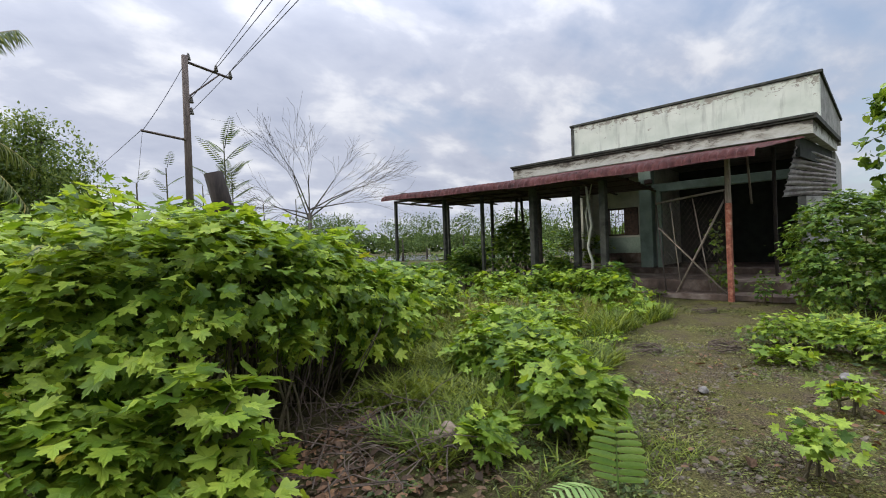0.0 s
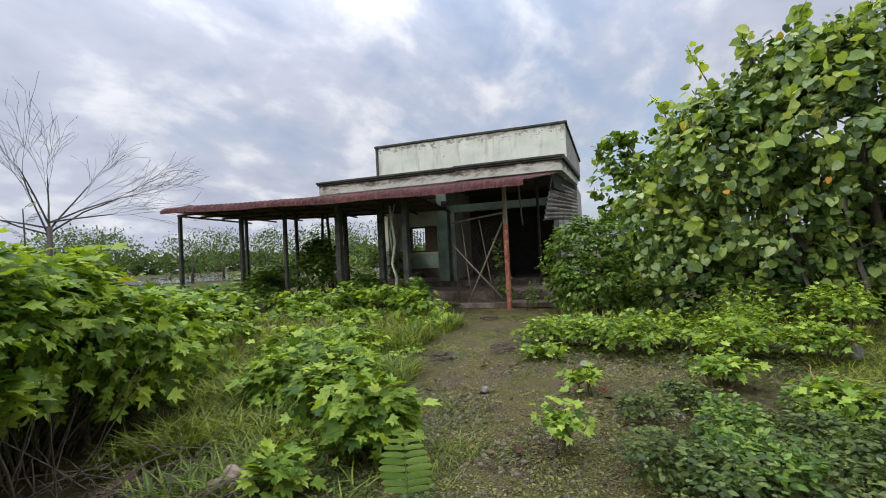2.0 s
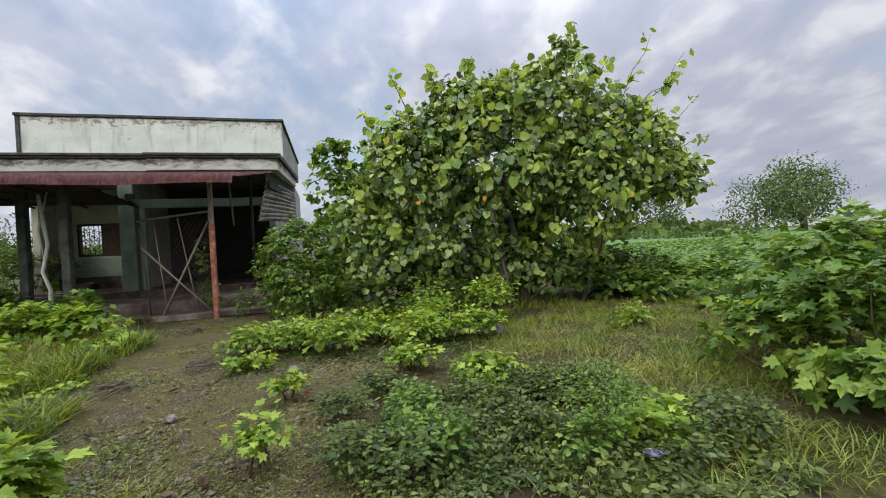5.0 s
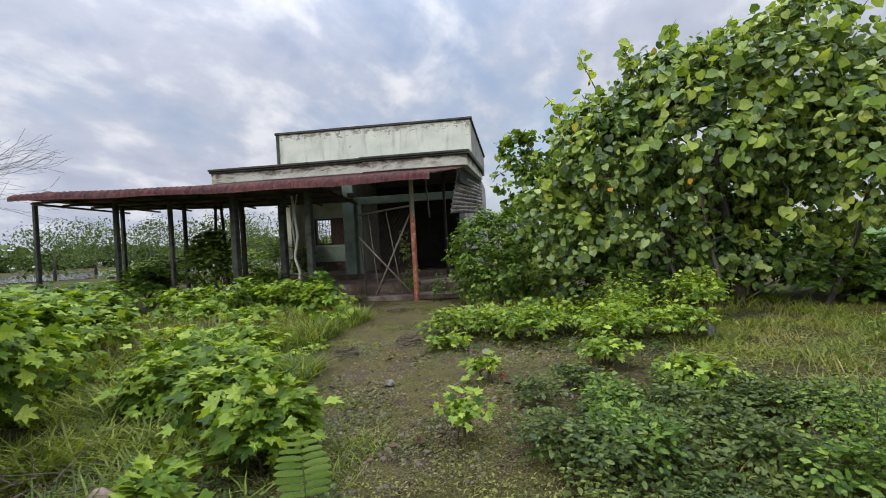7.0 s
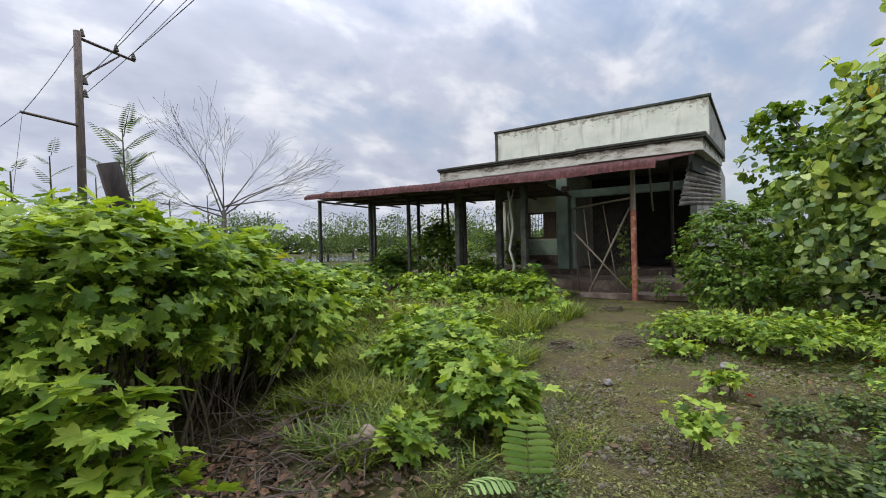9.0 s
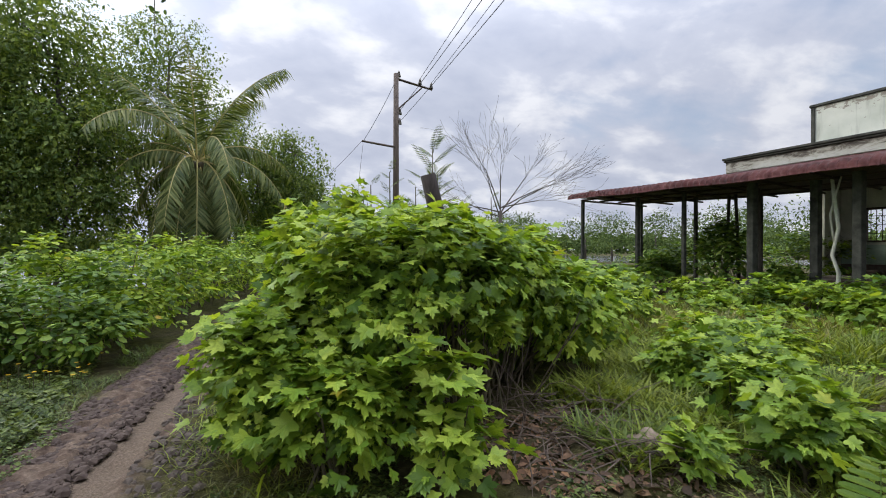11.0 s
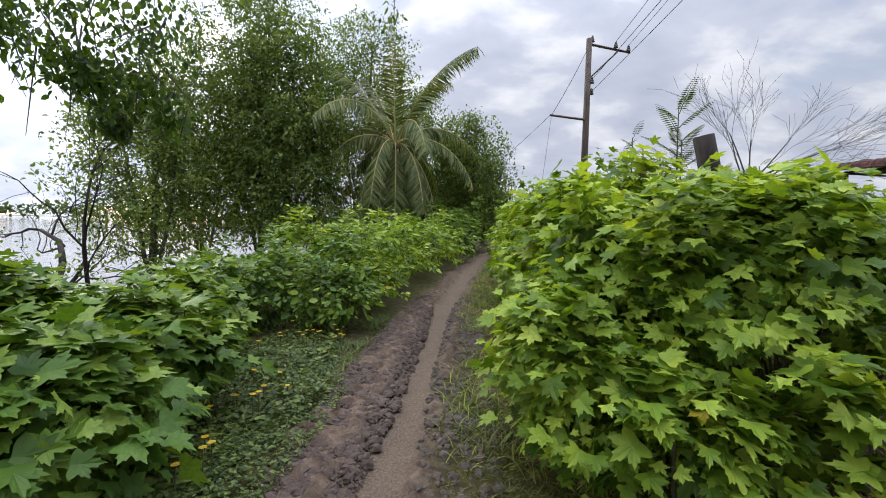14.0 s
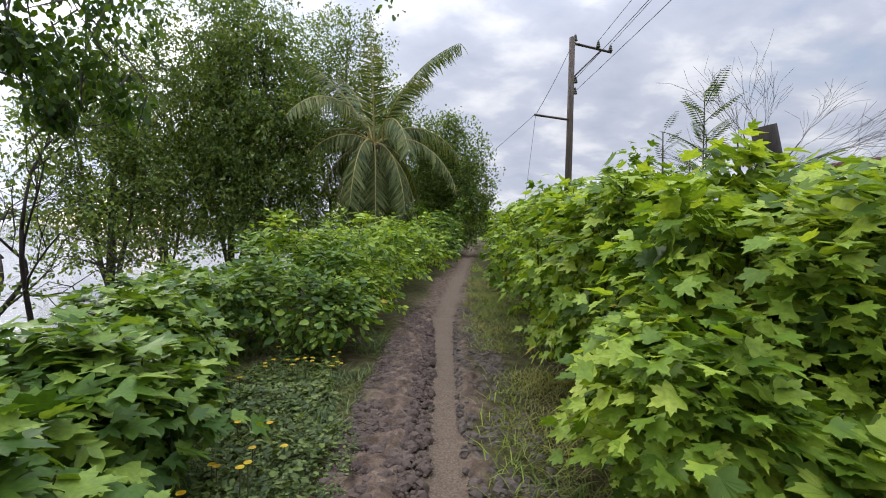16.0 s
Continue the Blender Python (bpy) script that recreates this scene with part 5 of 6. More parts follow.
def sapling(place, height, fronds, seed, label, flen=0.7, pairs=12, lsize=0.13, mat=None):
    rng = np.random.default_rng(seed)
    s = thing("sapling", label, "sapling", place, group="feathery saplings")
    tube_part("stem", [[((0, 0, 0), 0.02), ((0.02, 0.03, height * 0.5), 0.014), ((0.0, 0.05, height), 0.006)]], TWIG, s, 5)
    for i in range(fronds):
        t = 0.35 + 0.65 * i / max(fronds - 1, 1)
        a = i * 2.4 + rng.random()
        frond(s, (0.01, 0.04 * t, height * t), (math.cos(a), math.sin(a), 0.55 + 0.6 * t), flen * (1.05 - 0.3 * t) * (0.8 + 0.4 * rng.random()), pairs, lsize, mat or WEED, SLIM, 0.5)
    return s


TALL = "slender sapling with feathery leaves against the sky"
THIN = "thin sapling with small feathery leaves"
sapling((1.72, 6.6, 0), 3.0, 22, 1, TALL, 0.62, 16, 0.1)
sapling((1.85, 6.75, 0), 2.6, 14, 8, TALL, 0.5, 14, 0.09)
sapling((0.92, 5.96, 0), 2.45, 16, 2, THIN, 0.3, 10, 0.06)
sapling((1.35, 6.2, 0), 2.3, 12, 5, THIN, 0.32, 10, 0.06)
sapling((2.1, 6.2, 0), 2.1, 9, 3, THIN, 0.3, 10, 0.06)
sapling((2.6, 6.3, 0), 2.2, 9, 6, THIN, 0.28, 9, 0.06)
sapling((0.55, 5.2, 0), 2.15, 8, 4, THIN, 0.25, 9, 0.055)
FERN = leaf_material("pale_fern_leaf", (0.28, 0.45, 0.13), (0.38, 0.56, 0.19), (0.5, 0.66, 0.26), 0.25)
fr = thing("fern_plant", "single feathered frond of a fern-like seedling, bright green", "plant", (2.2, 1.28, 0))
frond(fr, (0.02, -0.06, 0.05), (-0.2, -0.1, 1.0), 0.46, 10, 0.15, FERN, OBLONG, 0.45, single=True)
frond(fr, (0, 0, 0.05), (-0.8, 0.25, 0.5), 0.36, 9, 0.11, FERN, OBLONG, 0.6, single=True)


def stump():
    s = thing("wooden_post", "charred broken wooden post standing among the bushes", "post", (1.37, 4.88, 0))
    tube_part("shaft", [[((0.06, 0, 0), 0.1), ((0.0, 0, 1.0), 0.1), ((-0.12, -0.02, 1.85), 0.095), ((-0.22, -0.03, 2.24), 0.09)]], CHARWOOD, s, 9)


stump()


def power_pole():
    p = thing("power_pole", "old wooden power pole with two crossarms and insulators", "power pole", (3.75, 19.48, 0))
    tube_part("shaft", [[((0, 0, 0), 0.15), ((0, 0, 5), 0.135), ((-0.02, 0, 9.25), 0.115)]], POLEWOOD, p, 10)
    tube_part("crossarm", [[((-0.1, 0, 9.05), 0.06), ((1.95, 1.0, 9.1), 0.055)]], POLEWOOD, p, 4)
    tube_part("crossarm", [[((0.05, 0, 5.95), 0.05), ((-1.6, -0.7, 5.95), 0.045)]], POLEWOOD, p, 4)
    tube_part("arm_brace", [[((0.1, 0.0, 7.7), 0.035), ((1.35, 0.65, 9.0), 0.03)]], DARKSTEEL, p, 5)
    for x, y, z in ((1.25, 0.62, 9.15), (0.12, 0.06, 9.15), (1.9, 0.98, 9.15), (0.16, 0, 7.45), (0.16, 0, 7.0)):
        bm = bmesh.new()
        for k in range(3):
            bmesh.ops.create_cone(bm, cap_ends=True, segments=10, radius1=0.1 - 0.02 * k, radius2=0.06 - 0.015 * k, depth=0.1, matrix=Matrix.Translation((x, y, z + 0.05 + 0.08 * k)))
        part("insulator", bm, STONE, p, "grey stacked insulator", True)
    return p


power_pole()


def cable(a, b, sag, r=0.012, label="black overhead power line"):
    a, b = Vector(a), Vector(b)
    pts = []
    for i in range(17):
        t = i / 16
        pts.append((a.lerp(b, t) + Vector((0, 0, -4 * sag * t * (1 - t))), r))
    return tagged(tube_part("power_line", [pts], CABLE, None, 4), label, "power line", group="power lines")


for ax, ay, az, bx in ((5.0, 20.1, 9.4, 3.9), (5.65, 20.45, 9.4, 4.8), (3.9, 19.5, 7.6, 3.9), (3.9, 19.5, 7.1, 4.5)):
    cable((ax, ay, az), (bx + 0.3, -26, az + 1.3), 0.5)
cable((2.15, 18.8, 5.95), (-4, 70, 7.0), 0.8)
cable((3.75, 19.48, 9.0), (2.2, 18.8, 5.95), 0.1, 0.012, "thin stay wire on the pole")
cable((2.2, 18.8, 5.95), (1.6, 18.4, 0.5), 0.0, 0.008, "thin stay wire to the ground")


def bare_tree():
    t = thing("bare_tree", "leafless small tree with thin twigs against the sky", "tree", (3.72, 8.4, 0))
    rng = np.random.default_rng(21)
    fine = []
    for way, l in (((-0.55, 0.3, 1.1), 1.15), ((-0.1, 0.0, 1.1), 1.0), ((0.95, -0.6, 0.8), 1.35), ((0.5, -0.35, 1.0), 1.1), ((-0.95, 0.55, 0.45), 0.9), ((1.0, -0.7, 0.22), 1.0), ((-0.3, 0.2, 1.2), 1.2), ((0.9, -0.5, 0.5), 1.1), ((-0.9, 0.5, 0.1), 0.7)):
        a, ends = limbs(rng, (0, 0, 1.9 + 0.4 * rng.random()), way, l * 0.8, 0.016, 3, 3, 0.3, 0.02, 0.07, 0.66)
        for q in a[:1]:
            tube_part("branch", [q], BARK, t, 5)
        fine += a[1:]
        for p, w in ends:
            v = (w + Vector(rng.normal(0, 0.35, 3))).normalized()
            fine.append([(p, 0.004), (p + v * 0.25, 0.003)])
    for q in fine:
        for i, (p, r) in enumerate(q):
            q[i] = (p, max(0.0022, r * 0.6))
    ob = tube_part("twig", fine, BARK, t, 3)
    ob["kind"] = "stuff"
    tube_part("trunk", [[((-0.05, 0.1, 0), 0.06), ((0, 0.02, 1.2), 0.05), ((0, 0, 2.2), 0.04)]], BARK, t, 8)


bare_tree()

# ---- trees ----


def leafy_tree(name, label, place, trunks, blobs, n, per, size, shape, mat, seed, spread=0.2, droop=0.35, inner=0.55, low=-0.8, group="", gaps=-0.12, outer=None, sprigs=()):
    """A tree: limbs that reach into its crown, and clumps of leaves round uneven ellipsoids with gaps between them."""
    rng = np.random.default_rng(seed)
    t = thing(name, label, "tree", place, group=group)
    P, O = shoots_in(blobs, n, low, inner, rng)
    gap = np.array([noise.noise(Vector(p) * 0.9 + Vector((seed, 0, 0))) for p in P])
    ok = (gap > gaps) & (P[:, 2] > 0.2)
    P, O = P[ok], O[ok]
    k = len(P) * per
    A, Q = np.repeat(P, per, 0), np.repeat(O, per, 0)
    D = unit(k, rng) + 0.5 * Q
    D[:, 2] -= droop
    A = A + unit(k, rng) * (spread * rng.random(k))[:, None]
    N = np.array([0, 0, 0.7]) + 0.6 * Q + rng.normal(0, 0.4, (k, 3))
    leaves("crown", A, D, N, size * (0.5 + 0.8 * rng.random(k)), shape, mat, t, "stuff")
    if outer:
        # large young leaves out on the skin of the crown, in loose bunches
        m, each, big, fresh = outer
        P2, O2 = shoots_in(blobs, m, low, 0.92, rng)
        bunch = np.array([noise.noise(Vector(p) * 0.8 + Vector((0, seed, 0))) for p in P2])
        ok = bunch - 0.12 * P2[:, 1] > -0.12
        P2, O2 = P2[ok], O2[ok]
        A2, Q2 = np.repeat(P2, each, 0), np.repeat(O2, each, 0)
        D2 = unit(len(A2), rng) + 0.3 * Q2 - np.array([0, 0, 0.9])
        leaves("young_foliage", A2 + unit(len(A2), rng) * 0.16, D2, 0.7 * Q2 + np.array([0, 0, 0.4]) + rng.normal(0, 0.5, (len(A2), 3)), big * (0.6 + 0.7 * rng.random(len(A2))), shape, fresh, t, "stuff", "large yellow-green young leaves")
        for a, c in sprigs:
            a, c = Vector(a), Vector(c)
            way = (c - a).normalized()
            pts = [(a.lerp(c, i / 5) + Vector(rng.normal(0, 0.04, 3)), 0.016 * (1 - 0.8 * i / 5)) for i in range(6)]
            twig = tube_part("sprig", [pts], BARK, t, 5)
            q = 16
            f = 0.25 + 0.75 * rng.random(q)
            L = np.array([tuple(a.lerp(c, u)) for u in f]) + unit(q, rng) * 0.1
            leaves("leaf", L, unit(q, rng) * 0.8 + np.array(way) * 0.2 - np.array([0, 0, 0.5]), unit(q, rng) * 0.5 + np.array([-0.6, 0, 0.5]), 0.175 * (0.6 + 0.7 * rng.random(q)), shape, fresh, twig, "stuff")
    paths = []
    for base, top, r in trunks:
        base, top = Vector(base), Vector(top)
        pts = []
        for i in range(6):
            f = i / 5
            pts.append((base.lerp(top, f) + Vector(rng.normal(0, 0.05, 3)) * (1 if 0 < i else 0), r * (1 - 0.7 * f)))
        paths.append(pts)
    for q in paths:
        tube_part("trunk", [q], BARK, t, 8)
    for i in range(0, len(P), max(1, len(P) // 90)):
        p = Vector(P[i])
        tr = paths[i % len(paths)]
        q = min((c for pts in paths for c in pts[1:]), key=lambda c: (c[0] - p).length + 0.6 * max(0, c[0].z - p.z + 0.3))
        mid = q[0].lerp(p, 0.5) + Vector((0, 0, 0.12 * (p - q[0]).length))
        tube_part("branch", [[(q[0], max(0.012, q[1] * 0.45)), (mid, 0.012 + 0.1 * q[1]), (p, 0.005)]], BARK, t, 5)
    return t


# heart-leaved tree beside the building
leafy_tree("heart_leaf_tree", "spreading tree with large heart-shaped leaves, some yellowing, beside the building", (9.6, -3.6, 0),
           [((0, 0, 0), (-0.3, 0.5, 3.6), 0.12), ((0.3, -0.3, 0), (0.6, -1.6, 3.4), 0.1), ((-0.1, 0.3, 0), (-0.2, 2.2, 2.6), 0.09), ((0.2, 0.2, 0), (0.4, 0.2, 4.4), 0.1), ((-0.6, 0.5, 0), (-0.9, 1.0, 3.0), 0.045), ((-0.4, -1.2, 0), (-0.5, -2.2, 2.9), 0.05), ((-0.5, 1.1, 0), (-0.4, 1.7, 2.6), 0.045)],
           [((0, 0.6, 3.1), (1.5, 1.7, 1.6)), ((0, 2.2, 2.8), (1.2, 1.15, 1.4)), ((0, -0.6, 4.1), (1.2, 1.2, 1.15)), ((-0.2, -1.3, 5.1), (0.6, 0.6, 0.8)), ((0, 1.1, 4.2), (1.0, 1.0, 0.8)), ((-0.2, -1.5, 2.6), (1.3, 1.2, 1.4)), ((0.1, -2.8, 3.2), (1.1, 1.0, 1.0)), ((0, -3.6, 2.7), (0.8, 0.8, 0.7)), ((0, -2.2, 4.1), (0.8, 0.75, 0.7)), ((0.6, -0.8, 3.3), (0.8, 1.3, 1.3)), ((0.3, 1.6, 1.3), (1.2, 2.0, 1.2)), ((0.5, -0.6, 1.2), (1.1, 1.6, 1.0)), ((0.4, 3.2, 1.6), (0.9, 0.9, 1.4))],
           3600, 8, 0.135, HEART, TREE, 51, 0.25, 0.9, 0.45, gaps=-0.24, outer=(900, 4, 0.165, SUNLEAF),
           sprigs=[((-0.2, 2.3, 3.9), (-0.4, 2.7, 5.05)), ((-0.1, 1.3, 4.5), (-0.3, 1.0, 5.4)), ((0, 0.3, 4.8), (-0.2, 0.0, 5.4)), ((-0.2, -1.2, 5.2), (-0.3, -1.35, 6.2)), ((0, -2.2, 3.8), (-0.2, -3.3, 6.1)), ((-0.1, -2.6, 3.7), (-0.3, -4.2, 5.6)), ((0, -2.9, 3.4), (-0.2, -4.5, 4.6)), ((0, -3.2, 3.0), (-0.2, -4.6, 3.7)), ((0, -3.3, 2.7), (-0.2, -4.9, 2.5)), ((0, -1.6, 4.6), (-0.2, -2.3, 5.5)), ((-0.1, 2.9, 3.4), (-0.3, 3.4, 4.3)), ((-0.6, -0.4, 2.2), (-1.2, -0.6, 1.2)), ((-0.1, 1.7, 4.4), (-0.3, 1.9, 5.1)), ((-0.8, 0.5, 3.2), (-1.5, 0.4, 3.3)), ((-0.8, -1.2, 3.6), (-1.5, -1.4, 3.2)), ((0, -2.4, 4.0), (-0.3, -3.8, 5.0)), ((0, -2.0, 2.0), (-0.8, -3.0, 1.5))])
leafy_tree("dark_tree", "dark glossy tree crowding the building's corner", (12.6, 0.0, 0), [((0, 0, 0), (0, 0, 3.4), 0.1), ((0.1, 0.2, 0), (-0.2, -1.2, 3.2), 0.08)], [((0, 0.3, 3.0), (0.9, 0.9, 1.4)), ((-0.2, -0.9, 3.0), (1.0, 1.2, 1.5)), ((-0.2, -0.5, 1.4), (1.0, 1.6, 1.2))], 860, 9, 0.15, HEART, DEEP, 52)
# leaves coloured dark for shade under the tree; last clump added to block light
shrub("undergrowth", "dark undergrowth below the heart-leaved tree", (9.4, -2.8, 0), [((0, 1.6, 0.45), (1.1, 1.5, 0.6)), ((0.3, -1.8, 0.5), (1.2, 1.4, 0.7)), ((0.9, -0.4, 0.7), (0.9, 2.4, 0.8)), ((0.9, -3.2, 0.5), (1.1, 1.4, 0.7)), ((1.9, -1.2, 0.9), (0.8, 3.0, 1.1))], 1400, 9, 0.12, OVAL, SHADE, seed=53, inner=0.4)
shrub("undergrowth", "tangled vines and bushes between tree and field", (10.5, -7.0, 0), [((0, 0.4, 0.4), (1.3, 1.6, 0.6)), ((-1.3, 0.8, 0.25), (1.0, 1.0, 0.4)), ((-0.6, -1.2, 0.3), (1.2, 1.2, 0.45))], 620, 8, 0.12, HEART, DEEP, seed=54, inner=0.4)
# brush under and behind the canopy
for i, (x, y, r, h) in enumerate(((11.2, 9.6, 0.8, 2.1), (10.2, 10.8, 0.8, 1.2), (12.5, 12.6, 1.1, 1.5), (10.6, 7.4, 0.6, 0.9), (17.0, 18.0, 2.0, 1.3), (20, 16, 2.2, 1.7), (16, 10.5, 1.6, 1.9))):
    shrub("brush", "scrubby vine-covered brush under the canopy's posts", (x, y, 0), [((0, 0, h * 0.5), (r, r, h * 0.55)), ((r * 0.4, r * 0.3, h * 0.8), (r * 0.5, r * 0.5, h * 0.35))], 210, 8, 0.12 + 0.004 * y, OVAL, DEEP, seed=160 + i, group="brush", inner=0.3, stems=20)

# riverside trees
RIVER = "tall airy riverside tree with small narrow leaves"
for i, (x, y, z, h, r, n) in enumerate(((-10.4, 20.2, -0.8, 12.8, 3.6, 1700), (-8.6, 18.5, -0.6, 10.0, 2.3, 1250), (-6.6, 24.0, -0.3, 12.5, 3.2, 1200), (-3.9, 28.0, 0, 9.0, 2.4, 1000), (-0.9, 36.0, 0, 7.5, 2.4, 900), (-0.9, 26.0, 0, 7.8, 2.1, 1000), (-15.5, 24.0, -1.0, 9.5, 3.4, 700), (-13.6, 17.6, -1.3, 9.0, 2.7, 800))):
    leafy_tree("riverside_tree", RIVER, (x, y, z), [((0, 0, 0), (0.2, 0.1, h * 0.85), 0.16), ((0.2, 0.1, 0), (r * 0.5, -0.4, h * 0.6), 0.1), ((-0.1, 0.2, 0), (-r * 0.5, 0.3, h * 0.6), 0.1)],
               [((0, 0, h * 0.68), (r, r, h * 0.34)), ((r * 0.45, -r * 0.3, h * 0.42), (r * 0.8, r * 0.7, h * 0.32)), ((-r * 0.5, r * 0.1, h * 0.5), (r * 0.8, r * 0.7, h * 0.34)), ((0.1, -0.3, h * 0.26), (r * 0.9, r * 0.8, h * 0.22))],
               int(n * 1.75), 17, 0.165, SMALL, WILLOW, 61 + i, 0.55, 0.5, 0.25, gaps=-0.24, group="riverside trees")
leafy_tree("round_tree", "dark rounded tree at the end of the trail", (0.4, 42.0, 0), [((0, 0, 0), (0, 0, 4.0), 0.2)], [((0, 0, 3.0), (2.4, 2.4, 2.6)), ((1.2, -0.6, 2.0), (1.8, 1.8, 1.8))], 420, 10, 0.32, OVAL, DEEP, 75, 0.3)


def coconut_palm():
    p = thing("coconut_palm", "coconut palm with arching fronds and some drooping yellowed ones", "palm", (-4.24, 19.7, 0))
    tube_part("trunk", [[((0.3, 0, -0.3), 0.2), ((0.1, 0, 1.5), 0.16), ((0, 0, 3.4), 0.15), ((0, 0, 4.8), 0.17)]], BARK, p, 10)
    rng = np.random.default_rng(9)
    for i in range(32):
        a = i * 2.399
        lift = (3.0 if i < 7 else 2.2) * (1 - i / 31) ** 1.5 - 1.3 * (i / 31)
        length = 4.9 if i < 12 else 4.1
        frond_palm(p, (0.1 * math.cos(a), 0.1 * math.sin(a), 4.9), (math.cos(a), math.sin(a), lift), length * (0.85 + 0.25 * rng.random()), 80, 0.78, PALM, 1.35 if i < 7 else 2.0 if i < 14 else 2.4)
    for i in range(6):
        a = i * 1.1
        bm = bmesh.new()
        bmesh.ops.create_icosphere(bm, subdivisions=2, radius=0.13, matrix=Matrix.LocRotScale((0.25 * math.cos(a), 0.25 * math.sin(a), 4.65), None, (1, 1, 1.25)))
        part("coconut", bm, TWIG, p, "green-brown coconut", True)


def frond_palm(root, base, way, length, pairs, size, mat, curl):
    rng = np.random.default_rng(int(1000 * length))
    base, w = Vector(base), Vector(way).normalized()
    pts, P, D, N, S = [], [], [], [], []
    p = base.copy()
    for i in range(pairs + 1):
        t = i / pairs
        pts.append((p.copy(), 0.035 * (1 - 0.85 * t)))
        side = w.cross(Vector((0, 0, 1)))
        side = side.normalized() if side.length > 0.02 else Vector((1, 0, 0))
        up = side.cross(w)
        if t > 0.1:
            for s in (1, -1):
                P.append(p.copy())
                D.append(Vector(rng.normal(0, 0.09, 3)) + side * s * 0.6 + w * 0.5 + Vector((0, 0, (-0.7 - 0.8 * rng.random()) * (1.05 - abs(w.z)))))
                N.append(up + side * s * 0.3)
                S.append(size * (0.75 + 0.4 * rng.random()) * (0.45 + 0.55 * math.sin(math.pi * min(1.0, 0.15 + 0.75 * t))))
        w = (w + Vector((0, 0, -curl / pairs))).normalized()
        p = p + w * (length / pairs)
    f = tube_part("palm_frond", [pts], PALMRIB, root, 5)
    leaves("leaflet", np.array(P), np.array(D), np.array(N), np.array(S), (np.array([(0, -0.02, 0), (0, 0.02, 0), (0.5, 0.042, -0.08), (0.5, -0.042, -0.08), (1, 0, -0.34)]), [(0, 1, 2, 3), (3, 2, 4)]), mat, f, "stuff")


coconut_palm()


def snag():
    t = thing("snag_tree", "gnarled half-dead tree leaning over the river", "tree", (-8.6, 8.0, -1.6))
    rng = np.random.default_rng(31)
    P, tips = limbs(rng, (0, 0, 0), (0.25, 0, 1), 2.1, 0.12, 4, 3, 0.8, 0.05, 0.22, 0.8)
    Q, tips2 = limbs(rng, (0.0, 0, 1.3), (1.0, -0.4, 0.05), 2.2, 0.1, 3, 3, 0.5, 0.05, 0.2, 0.75)
    tube_part("trunk", P + Q, CHARWOOD, t, 6)
    A = np.array([p for p, w in tips + tips2])
    A = np.repeat(A, 14, 0) + rng.normal(0, 0.13, (len(A) * 14, 3))
    k = len(A)
    leaves("crown", A, unit(k, rng), unit(k, rng) + np.array([0, 0, 1.0]), 0.045 + 0.05 * rng.random(k), OVAL, WILLOW, t, "stuff")


snag()


def vine_branch():
    """A leafy bough that hangs over the bank from a tree out of sight, and its trunk."""
    t = thing("overhanging_tree", "dark leafy bough hanging over the river bank", "tree", (-6.4, 5.2, -1.2))
    rng = np.random.default_rng(33)
    Z = 1.2
    bough = [((-1.5, -4.0, -0.4), 0.18), ((-1.5, -3.7, 2.2 + Z), 0.15), ((-0.9, -1.6, 3.9 + Z), 0.12), ((0.3, 0.0, 4.35 + Z), 0.08), ((2.2, 0.3, 4.6 + Z), 0.05), ((4.6, 1.3, 4.75 + Z), 0.02)]
    tube_part("limb", [bough], BARK, t, 7)
    P = []
    clumps = [((0.1, 0.1, 3.45), 0.35, 170), ((0.7, 0.2, 3.05), 0.4, 230), ((1.15, 0.3, 2.85), 0.34, 260), ((1.35, 0.3, 2.4), 0.24, 260), ((1.8, 0.3, 3.4), 0.5, 300), ((1.65, 0.3, 2.8), 0.34, 260), ((1.95, 0.35, 2.5), 0.26, 150), ((1.0, 0.2, 3.0), 0.3, 200),
              ((0.0, 0.1, 3.7), 0.6, 260), ((1.0, 0.1, 3.6), 0.6, 330)]
    for (cx, cy, cz), r, n in clumps:
        c = Vector((cx, cy, cz + Z))
        for j in range(max(5, n // 50)):
            a = c + Vector(rng.normal(0, r * 0.5, 3)) + Vector((0, 0, r * 0.6))
            b2 = c + Vector(rng.normal(0, r * 0.6, 3)) - Vector((0, 0, r))
            tube_part("twig", [[(a, 0.01), ((a + b2) / 2, 0.007), (b2, 0.003)]], BARK, t, 4)
        P.append(np.array(c) + unit(n, rng) * (rng.random(n) ** 0.5)[:, None] * r * np.array([1.0, 1.0, 1.05]))
    for (sx, sy, sz), n in (((4.35, 1.3, 4.2), 26), ((-1.0, -0.1, 2.5), 40), ((0.0, 0.0, 2.5), 34)):
        P.append(np.array((sx, sy, sz + Z)) + rng.normal(0, 1, (n, 3)) * np.array([0.1, 0.1, 0.17]))
    tube_part("twig", [[((4.35, 1.25, 4.75 + Z), 0.008), ((4.35, 1.3, 4.1 + Z), 0.004)]], BARK, t, 4)
    P = np.concatenate(P)
    k = len(P)
    D = unit(k, rng) * 0.7
    D[:, 2] -= 0.7
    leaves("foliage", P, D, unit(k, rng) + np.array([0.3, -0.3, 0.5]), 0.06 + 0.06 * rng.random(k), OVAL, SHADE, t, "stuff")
    return t


vine_branch()

# ---- the crop field and the distance ----


